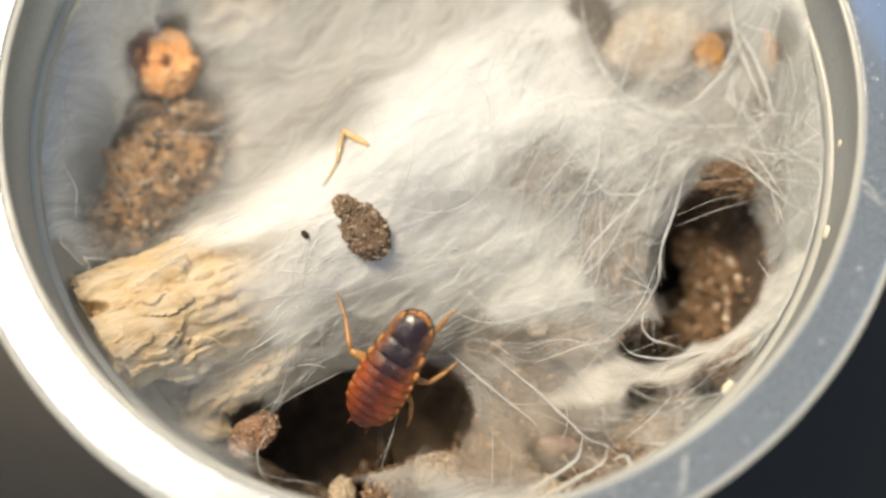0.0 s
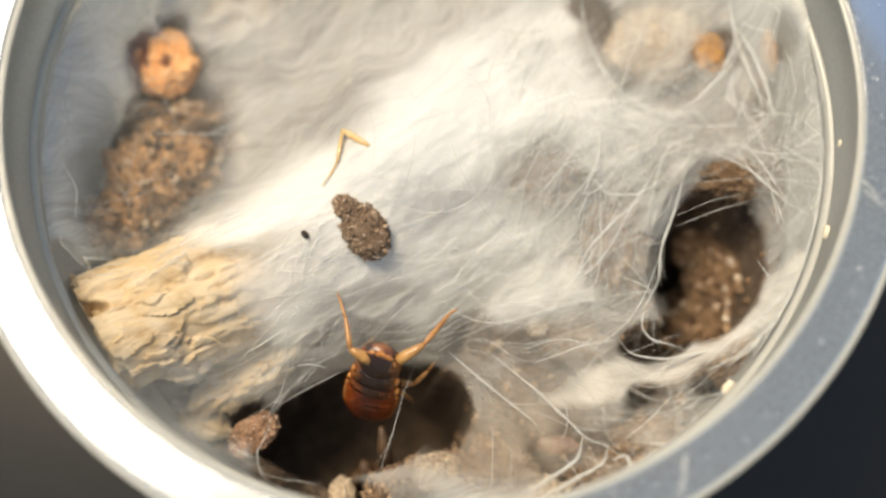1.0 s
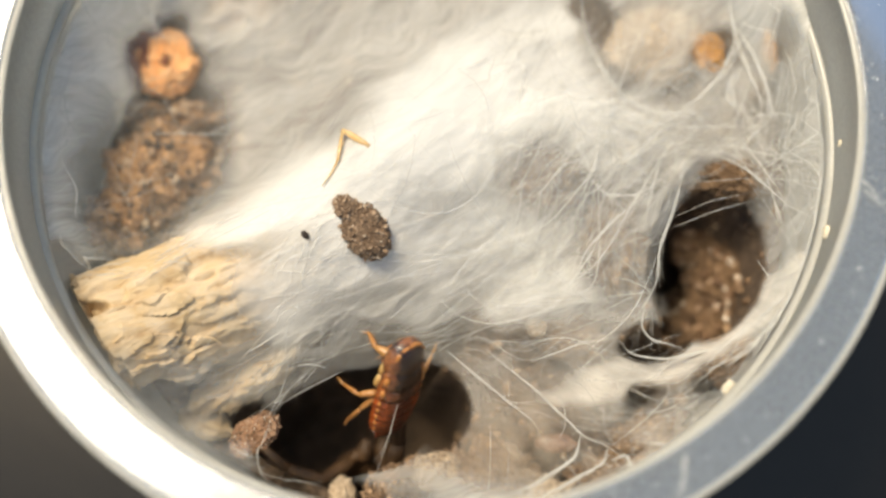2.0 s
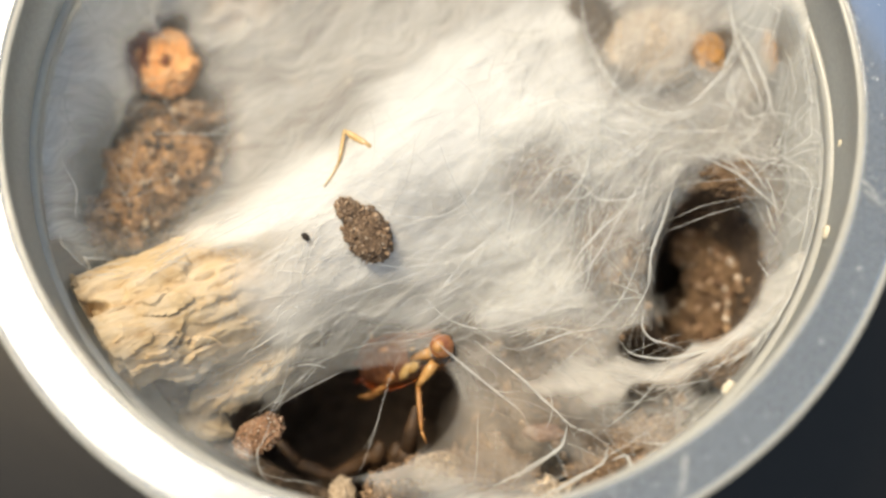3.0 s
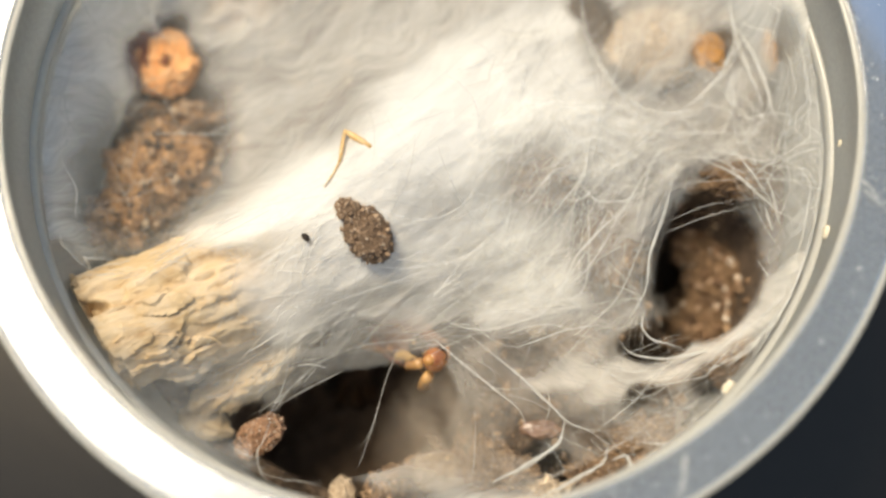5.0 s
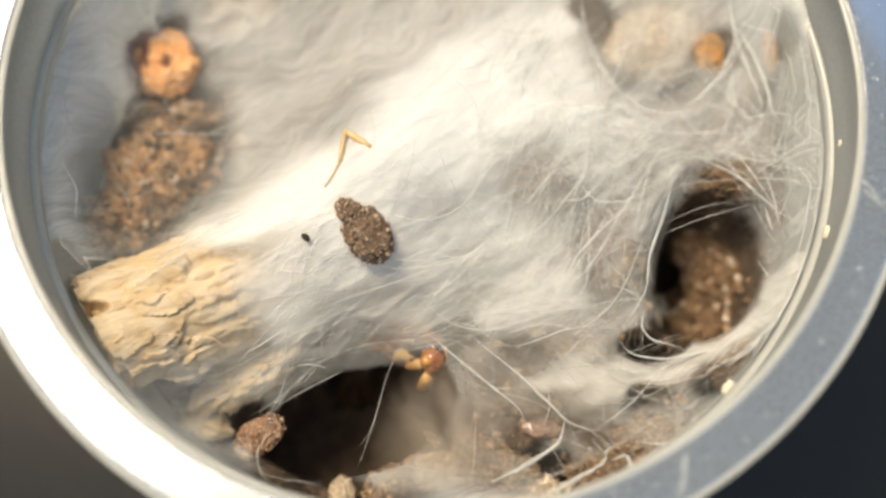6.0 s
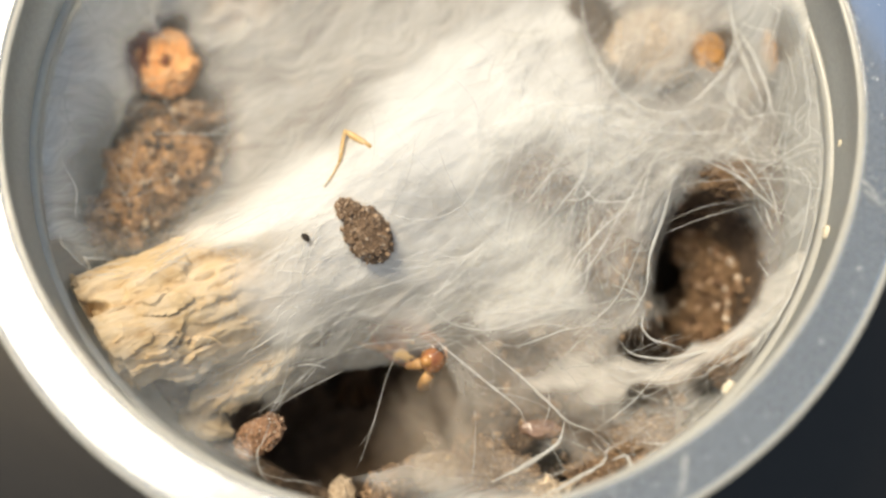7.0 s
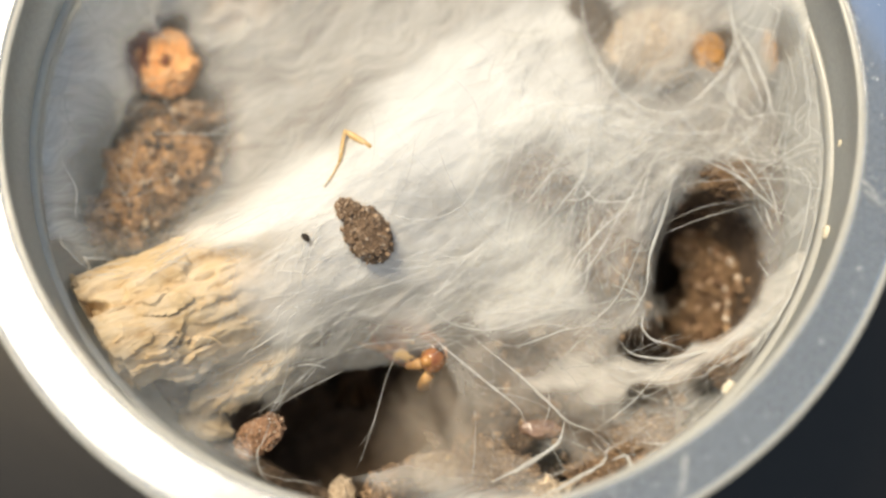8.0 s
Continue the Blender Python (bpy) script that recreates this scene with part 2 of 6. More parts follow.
def part(name, bm, material, parent=None, label=""):
    """One bmesh, in millimetres, as one mesh object under a thing or a part."""
    me = bpy.data.meshes.new(name)
    bmesh.ops.scale(bm, vec=(MM, MM, MM), verts=bm.verts)
    for f in bm.faces:
        f.smooth = True
    bm.to_mesh(me)
    bm.free()
    me.materials.append(material)
    ob = new(name, me)
    if parent:
        ob.parent = parent
    if label:
        ob["label"] = label
    return ob


def empty(name, at=(0, 0, 0)):
    ob = new(name)
    ob.empty_display_size = 0.002
    ob.location = Vector(at) * MM
    return ob


def lathe(profile, seg=160, closed=True):
    """Verts and faces of a profile of (radius, height), turned round z."""
    a = np.arange(seg) * (2 * math.pi / seg)
    verts = [(r * math.cos(t), r * math.sin(t), z) for r, z in profile for t in a]
    rows = len(profile)
    faces = []
    for i in range(rows if closed else rows - 1):
        j = (i + 1) % rows
        for s in range(seg):
            q = (s + 1) % seg
            faces.append((i * seg + s, i * seg + q, j * seg + q, j * seg + s))
    return verts, faces


def lattice(seed):
    return np.random.RandomState(seed).rand(64, 64)


LATTICES = [lattice(i) for i in range(24)]


def value_noise(x, y, seed=0):
    g = LATTICES[seed % 24]
    xi, yi = np.floor(x).astype(int), np.floor(y).astype(int)
    fx, fy = x - xi, y - yi
    fx, fy = fx * fx * (3 - 2 * fx), fy * fy * (3 - 2 * fy)
    a, b = g[xi % 64, yi % 64], g[(xi + 1) % 64, yi % 64]
    c, d = g[xi % 64, (yi + 1) % 64], g[(xi + 1) % 64, (yi + 1) % 64]
    return (a * (1 - fx) + b * fx) * (1 - fy) + (c * (1 - fx) + d * fx) * fy


def fbm(x, y, size, seed=0, octaves=4):
    """Smooth noise from -1 to 1 with features of that size in mm."""
    total, amp, norm = 0.0, 1.0, 0.0
    for o in range(octaves):
        total = total + amp * (value_noise(x / size + 17.3 * o, y / size + 5.1 * o, seed + o) * 2 - 1)
        norm += amp
        amp, size = amp * 0.5, size * 0.5
    return total / norm


def smooth(a, b, v):
    t = np.clip((v - a) / (b - a), 0, 1)
    return t * t * (3 - 2 * t)


def oval(x, y, c, rx, ry, turn=0.0):
    """1 on the outline of an ellipse, less inside."""
    t = math.radians(turn)
    u, v = x - c[0], y - c[1]
    return np.hypot((u * math.cos(t) + v * math.sin(t)) / rx, (-u * math.sin(t) + v * math.cos(t)) / ry)


def wall_radius(z):
    """Inner radius of the cup at a height."""
    return np.where(z < 36, 36.6 + 2.85 * np.clip(z, 0, 36) / 36, 39.9 + 0.1 * (np.clip(z, 36, 45) - 36))


def lump(name, radius, squash, material, seed, rough=0.25, size=0.5, detail=4, parent=None, label=""):
    """An uneven clod: a ball pushed in and out by noise."""
    bm = bmesh.new()
    bmesh.ops.create_icosphere(bm, subdivisions=detail, radius=1.0)
    off = Vector((seed * 3.7, seed * 1.9, seed * 5.3))
    for v in bm.verts:
        n = v.co.normalized()
        d = 1 + rough * (noise.fractal(n / size + off, 0.8, 2.1, 5) + 0.6 * noise.noise(n * 5 / size + off))
        v.co = Vector((n.x * squash[0], n.y * squash[1], n.z * squash[2])) * radius * d
    return part(name, bm, material, parent, label)


def crumbs(parent, count, spread, size, seed, material=None):
    """Small grains stuck all over a clod, as one part."""
    rng = np.random.RandomState(seed)
    ico = bmesh.new()
    bmesh.ops.create_icosphere(ico, subdivisions=1, radius=1.0)
    ico.verts.ensure_lookup_table()
    unit = np.array([v.co[:] for v in ico.verts])
    tri = np.array([[v.index for v in f.verts] for f in ico.faces])
    ico.free()
    d = rng.randn(count, 3)
    d /= np.linalg.norm(d, axis=1, keepdims=True)
    at = d * np.array(spread) * (0.9 + 0.2 * rng.rand(count, 1))
    verts, faces = [], []
    for i in range(count):
        faces.append(tri + len(unit) * i)
        verts.append(unit * (0.65 + 0.7 * rng.rand(len(unit), 1)) * size * (0.35 + rng.rand() ** 2) * (0.7 + 0.6 * rng.rand(3)) + at[i])
    ob = mesh_object("grit", np.concatenate(verts), np.concatenate(faces), material or M_GRAIN, parent)
    ob["kind"] = "stuff"
    return ob


def tube_bm(points, radii, seg=8):
    """A bent tapering tube through points, closed at both ends."""
    bm = bmesh.new()
    pts = [Vector(p) for p in points]
    rings = []
    for i, p in enumerate(pts):
        d = (pts[min(i + 1, len(pts) - 1)] - pts[max(i - 1, 0)]).normalized()
        side = d.cross(Vector((0.31, 0.17, 0.93))).normalized()
        up = side.cross(d)
        rings.append([bm.verts.new(p + (side * math.cos(a) + up * math.sin(a)) * radii[i]) for a in [2 * math.pi * s / seg for s in range(seg)]])
    for a, b in zip(rings, rings[1:]):
        for s in range(seg):
            bm.faces.new((a[s], a[(s + 1) % seg], b[(s + 1) % seg], b[s]))
    bm.faces.new(rings[0][::-1])
    bm.faces.new(rings[-1])
    bmesh.ops.recalc_face_normals(bm, faces=bm.faces)
    return bm


def threads(name, lines, radius, parent=None, label="", thick=None, tip=0.25, material=None):
    """Many fine threads in one mesh: lines is an array (threads, points, 3); three-sided tubes."""
    lines = np.asarray(lines, float)
    n, k, _ = lines.shape
    d = np.gradient(lines, axis=1)
    d /= np.maximum(np.linalg.norm(d, axis=2, keepdims=True), 1e-6)
    side = np.cross(d, np.array([0.1, 0.05, 1.0]))
    side /= np.maximum(np.linalg.norm(side, axis=2, keepdims=True), 1e-6)
    up = np.cross(side, d)
    r = (radius if thick is None else np.asarray(thick)[:n, None, None]) * np.ones((n, k, 1))
    taper = np.abs(np.sin(np.linspace(tip, math.pi - tip, k)))[None, :, None] ** 0.5
    r = r * taper
    ring = [lines + r * (math.cos(a) * side + math.sin(a) * up) for a in (0.5, 2.594, 4.689)]
    verts = np.stack(ring, axis=2).reshape(-1, 3)
    base = (np.arange(n)[:, None] * k + np.arange(k - 1)[None, :]).reshape(-1) * 3
    faces = np.concatenate([np.stack([base + a, base + b, base + 3 + b, base + 3 + a], 1) for a, b in ((0, 1), (1, 2), (2, 0))])
    me = bpy.data.meshes.new(name)
    me.vertices.add(len(verts))
    me.vertices.foreach_set("co", (verts * MM).reshape(-1))
    me.loops.add(len(faces) * 4)
    me.loops.foreach_set("vertex_index", faces.reshape(-1).astype(np.int32))
    me.polygons.add(len(faces))
    me.polygons.foreach_set("loop_start", np.arange(len(faces), dtype=np.int32) * 4)
    me.polygons.foreach_set("use_smooth", np.ones(len(faces), bool))
    me.update()
    me.materials.append(material or M_THREAD)
    ob = new(name, me)
    if parent:
        ob.parent = parent
    if label:
        ob["label"] = label
    return ob


# ---- the heights of the ground and of the silk ----
LOG_A = np.array((-33.72, -21.53))
LOG_B = np.array((2.07, -3.19))
LOG_DIR = (LOG_B - LOG_A) / np.linalg.norm(LOG_B - LOG_A)
HOLE_R = ((28.49, -12.6), 5.3, 9.6, -12)
HOLE_L = ((-7.79, -29.15), 10.2, 5.6, 20)
HOLE_NICHE = ((22.28, -20.99), 3.9, 2.3, 10)
HOLE_FILM = ((-5.33, -29.34), 9.8, 6.4, 16)


def log_place(x, y):
    u, v = x - LOG_A[0], y - LOG_A[1]
    return u * LOG_DIR[0] + v * LOG_DIR[1], -u * LOG_DIR[1] + v * LOG_DIR[0]


def silk_height(x, y):
    s, t = log_place(x, y)
    end = 1 - 0.62 * smooth(28, 48, s)
    wide = 7.0 + 1.8 * smooth(8, 18, s) * (1 - smooth(-2, 1, t))
    z = 28.2 + (7.4 * end) * np.exp(-((t / wide) ** 2)) * smooth(-12, 0, s) + 1.2 * (1 - smooth(-4, 12, s)) * np.exp(-((t / 7.0) ** 2))
    z = z + 2.6 * np.exp(-(oval(x, y, (6.87, 8.97), 13, 10, 60) ** 2))
    z = z + 2.0 * np.exp(-(oval(x, y, (16.59, -3.25), 9, 8) ** 2))
    z = z + 4.2 * np.exp(-(oval(x, y, (-4.41, 3.16), 13, 8, 30) ** 2))
    z = z + 6.5 * smooth(32, 39.6, np.hypot(x, y))
    e = oval(x, y, *HOLE_R)
    z = z - 9.0 * np.clip(1.22 - e, 0, 1)
    e = oval(x, y, *HOLE_L)
    z = z - 3.0 * np.clip(1.25 - e, 0, 1)
    fold = 1 - np.abs(fbm(0.77 * x + 0.64 * y, 2.2 * (0.77 * y - 0.64 * x), 7, 10, 3))
    return z + 0.4 * fbm(x, y, 6, 1, 2) + 0.35 * fold ** 4 + 0.05 * fbm(x + y * 0.6, (y - x) * 3, 2.2, 5)


def soil_height(x, y):
    z = 21.5 + 2.4 * fbm(x, y, 9, 3) + 1.3 * fbm(x, y, 3.2, 7)
    z = z + 6.5 * np.exp(-(oval(x, y, (11.64, -1.65), 6, 5) ** 2)) + 5.5 * np.exp(-(oval(x, y, (20.22, -11.12), 5, 7) ** 2))
    z = z + 3.0 * smooth(30, 38, np.hypot(x, y)) * smooth(5, 20, x)
    z = z + 3.0 * np.exp(-(oval(x, y, (4.84, -31.35), 10, 5, 10) ** 2))
    z = z - 9 * (1 - smooth(0.5, 1.2, oval(x - 0.8, y, *HOLE_R)))
    z = z - 9 * (1 - smooth(0.5, 1.2, oval(x, y, *HOLE_NICHE)))
    z = z - 11 * (1 - smooth(0.4, 1.1, oval(x, y, (26.61, -9.57), 4.5, 7.5, -10)))
    z = z - 24 * (1 - smooth(0.82, 1.12, oval(x, y, (-9.42, -29.89), 12.0, 8.0, 10))) * (1 - 0.85 * smooth(34.2, 35.8, np.hypot(x, y))) - 12 * (1 - smooth(0.8, 1.15, oval(x, y, (-1.68, -26.85), 5.5, 4.2, 10)))
    for c in ((21.42, -25.38), (27.96, -25.40), (11.42, -32.05), (13.91, -34.61)):
        z = z - 7 * (1 - smooth(0.4, 1.3, oval(x, y, c, 2.4, 1.6, 20)))
    z = z - 18 * (1 - smooth(0.8, 1.15, oval(x, y, (-6.94, -18.83), 10, 5.5, 12)))
    z = np.maximum(z, 24.5 * (1 - smooth(0.5, 1.5, oval(x + 0.8 * fbm(x, y, 3, 23), y, (-0.6, -34.44), 6.5, 2.8, 12))) + 0.8 * fbm(x, y, 2.5, 29))
    z = z - 5 * (1 - smooth(0.8, 1.15, oval(x, y, (-38.14, 3.04), 6, 17)))
    return np.clip(z, 1.5, 40)


def flow_place(x, y, axis):
    """How far along a bent axis of four places, and how far beside it, each place lies."""
    p = np.array(axis, float)
    t = np.linspace(-0.6, 1.6, 90)[:, None]
    q = (1 - t) ** 3 * p[0] + 3 * t * (1 - t) ** 2 * p[1] + 3 * t * t * (1 - t) * p[2] + t ** 3 * p[3]
    run = np.concatenate([[0], np.cumsum(np.hypot(*np.diff(q, axis=0).T))])
    near = np.argmin((x[:, None] - q[:, 0]) ** 2 + (y[:, None] - q[:, 1]) ** 2, axis=1)
    d = np.gradient(q, axis=0)
    d = (d / np.linalg.norm(d, axis=1, keepdims=True))[near]
    ex, ey = x - q[near, 0], y - q[near, 1]
    return run[near] + ex * d[:, 0] + ey * d[:, 1], ex * -d[:, 1] + ey * d[:, 0]


def sheet(name, x0, x1, y0, y1, step, height, density, material, axis, parent=None, label="", floor=0.02):
    """A sheet of silk over a rectangle of the plan; bare where its density is nothing."""
    xs, ys = np.arange(x0, x1, step), np.arange(y0, y1, step)
    gx, gy = np.meshgrid(xs, ys, indexing="ij")
    gz = height(gx, gy)
    r = np.hypot(gx, gy)
    lim = wall_radius(gz) - 0.15
    pull = np.minimum(1.0, lim / np.maximum(r, 1e-6))
    inside = r < lim + step * 2
    dens = density(gx, gy)
    gx, gy = gx * pull, gy * pull
    idx = np.arange(gx.size).reshape(gx.shape)
    ok = inside & (dens > floor)
    keep = ok[:-1, :-1] | ok[1:, :-1] | ok[1:, 1:] | ok[:-1, 1:]
    keep &= inside[:-1, :-1] & inside[1:, :-1] & inside[1:, 1:] & inside[:-1, 1:]
    quads = np.stack([idx[:-1, :-1][keep], idx[1:, :-1][keep], idx[1:, 1:][keep], idx[:-1, 1:][keep]], 1)
    used = np.unique(quads)
    remap = np.full(gx.size, -1)
    remap[used] = np.arange(len(used))
    co = np.stack([gx.reshape(-1), gy.reshape(-1), gz.reshape(-1)], 1)[used]
    ob = mesh_object(name, co, remap[quads], material, parent, label)
    at = ob.data.attributes.new("silk_thickness", "FLOAT", "POINT")
    at.data.foreach_set("value", np.clip(dens.reshape(-1)[used], 0, 1).astype(np.float32))
    u, v = flow_place(gx.reshape(-1)[used], gy.reshape(-1)[used], axis)
    at = ob.data.attributes.new("silk_flow", "FLOAT_VECTOR", "POINT")
    at.data.foreach_set("vector", np.stack([u, v, np.zeros_like(u)], 1).astype(np.float32).reshape(-1))
    return ob


class Layers:
    """A density map, laid patch upon patch."""

    def __init__(self, x, y, start, wobble=1.2, seed=2):
        self.x = x + wobble * fbm(x, y, 4.5, seed, 3)
        self.y = y + wobble * fbm(x, y, 4.5, seed + 5, 3)
        self.d = np.zeros_like(x) + start

    def lay(self, c, rx, ry, turn, value, soft=0.35):
        m = 1 - smooth(1 - soft, 1 + soft, oval(self.x, self.y, c, rx, ry, turn))
        self.d = self.d * (1 - m) + value * m
        return self

    def band(self, places, width, value, soft=0.5):
        """A strip along a line of places."""
        m = np.zeros_like(self.d)
        for (ax, ay), (bx, by) in zip(places, places[1:]):
            ln = (bx - ax) ** 2 + (by - ay) ** 2
            t = np.clip(((self.x - ax) * (bx - ax) + (self.y - ay) * (by - ay)) / ln, 0, 1)
            m = np.maximum(m, 1 - smooth(width * (1 - soft), width * (1 + soft), np.hypot(self.x - ax - t * (bx - ax), self.y - ay - t * (by - ay))))
        self.d = self.d * (1 - m) + value * m
        return self


# ---- table and cup ----
def build_table():
    bm = bmesh.new()
    bmesh.ops.create_cube(bm, size=1.0, matrix=Matrix.Translation((0, 100, -12.5)) @ Matrix.Diagonal((1500, 1100, 25, 1)))
    bmesh.ops.bevel(bm, geom=bm.edges[:], offset=4, segments=2, affect="EDGES")
    tagged(part("table", bm, M_TABLE), "dark satin brown-black table top", "table", kind="structure")


def build_cup():
    cup = empty("plastic_cup")
    tagged(cup, "translucent frosted plastic cup standing on a dark table", "cup")
    wall = [(35.6, 0.2), (36.9, 0.9), (39.9, 35.6), (40.3, 36.0), (41.0, 44.3), (40.95, 44.8), (40.6, 45.0), (40.45, 44.7), (39.9, 36.6), (39.7, 36.2), (39.45, 35.8), (36.6, 1.6), (35.6, 1.2)]
    v, f = lathe(wall)
    mesh_object("wall", v, f, M_CUP, cup)
    v, f = lathe([(0.3, 0.2), (35.6, 0.2), (35.6, 1.0), (0.3, 1.0)])
    mesh_object("base", v, f, M_CUP, cup)
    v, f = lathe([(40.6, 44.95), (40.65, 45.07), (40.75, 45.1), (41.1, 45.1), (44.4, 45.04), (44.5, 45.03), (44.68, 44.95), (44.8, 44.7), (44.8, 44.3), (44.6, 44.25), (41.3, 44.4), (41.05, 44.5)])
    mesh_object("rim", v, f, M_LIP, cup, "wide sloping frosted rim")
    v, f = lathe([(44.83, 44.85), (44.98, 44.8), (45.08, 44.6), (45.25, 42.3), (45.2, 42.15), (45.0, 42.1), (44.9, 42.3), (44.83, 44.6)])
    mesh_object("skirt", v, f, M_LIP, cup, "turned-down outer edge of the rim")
    def bead(r, z, a, flat=1.0):
        return lathe([(r + a * math.cos(t * math.pi / 6), z + a * flat * math.sin(t * math.pi / 6)) for t in range(12)])

    v, f = bead(40.4, 44.8, 0.4, 0.6)
    mesh_object("inner_bead", v, f, M_LEDGE, cup, "rounded inner edge of the rim")
    v, f = bead(45.0, 44.75, 0.26)
    mesh_object("outer_bead", v, f, M_LEDGE, cup, "rounded outer edge of the rim")
    v, f = bead(39.85, 36.25, 0.6)
    mesh_object("ledge", v, f, M_LEDGE, cup, "moulded ledge inside the wall")


# ---- ground inside the cup ----
def build_soil():
    step = 0.4
    xs, ys = np.arange(-40, 40.01, step), np.arange(-40, 40.01, step)
    gx, gy = np.meshgrid(xs, ys, indexing="ij")
    gz = soil_height(gx, gy)
    r = np.hypot(gx, gy)
    lim = wall_radius(gz) - 0.5
    pull = np.minimum(1, lim / np.maximum(r, 1e-6))
    inside = r < lim + 1.2
    idx = np.arange(gx.size).reshape(gx.shape)
    keep = inside[:-1, :-1] & inside[1:, :-1] & inside[1:, 1:] & inside[:-1, 1:]
    quads = np.stack([idx[:-1, :-1][keep], idx[1:, :-1][keep], idx[1:, 1:][keep], idx[:-1, 1:][keep]], 1)
    ob = mesh_object("soil", np.stack([(gx * pull).reshape(-1), (gy * pull).reshape(-1), gz.reshape(-1)], 1), quads, M_SOIL)
    tagged(ob, "dry brown crumbly soil filling the cup", "soil", kind="structure")


def build_grains():
    """Loose grains and crumbs on the soil, too many to count."""
    rng = np.random.RandomState(5)
    n = 3600
    rad, ang = 38 * np.sqrt(rng.rand(n)), rng.rand(n) * 2 * math.pi
    x, y = rad * np.cos(ang), rad * np.sin(ang)
    # more of them in and round the burrow mouth
    m = 350
    x[:m], y[:m] = HOLE_R[0][0] + 4.6 * rng.randn(m), HOLE_R[0][1] + 6.5 * rng.randn(m)
    size = 0.12 + 0.6 * rng.rand(n) ** 3
    z = soil_height(x, y)
    ok = (np.hypot(x, y) < wall_radius(z) - 1) & (oval(x, y, (-9.42, -29.89), 12.0, 8.0, 10) > 1.05) & (oval(x, y, (-6.94, -18.83), 10, 5.5, 12) > 1.05)
    ico = bmesh.new()
    bmesh.ops.create_icosphere(ico, subdivisions=1, radius=1.0)
    ico.verts.ensure_lookup_table()
    unit = np.array([v.co[:] for v in ico.verts])
    tri = np.array([[v.index for v in f.verts] for f in ico.faces])
    ico.free()
    verts, faces = [], []
    for i in np.flatnonzero(ok):
        jit = unit * (0.7 + 0.6 * rng.rand(len(unit), 1)) * size[i] * (0.6 + 0.7 * rng.rand(3))
        faces.append(tri + len(unit) * len(verts))
        verts.append(jit + (x[i], y[i], z[i] + size[i] * 0.3))
    ob = mesh_object("soil_grains", np.concatenate(verts), np.concatenate(faces), M_GRAIN)
    tagged(ob, "loose brown soil grains and crumbs", "soil", kind="stuff")


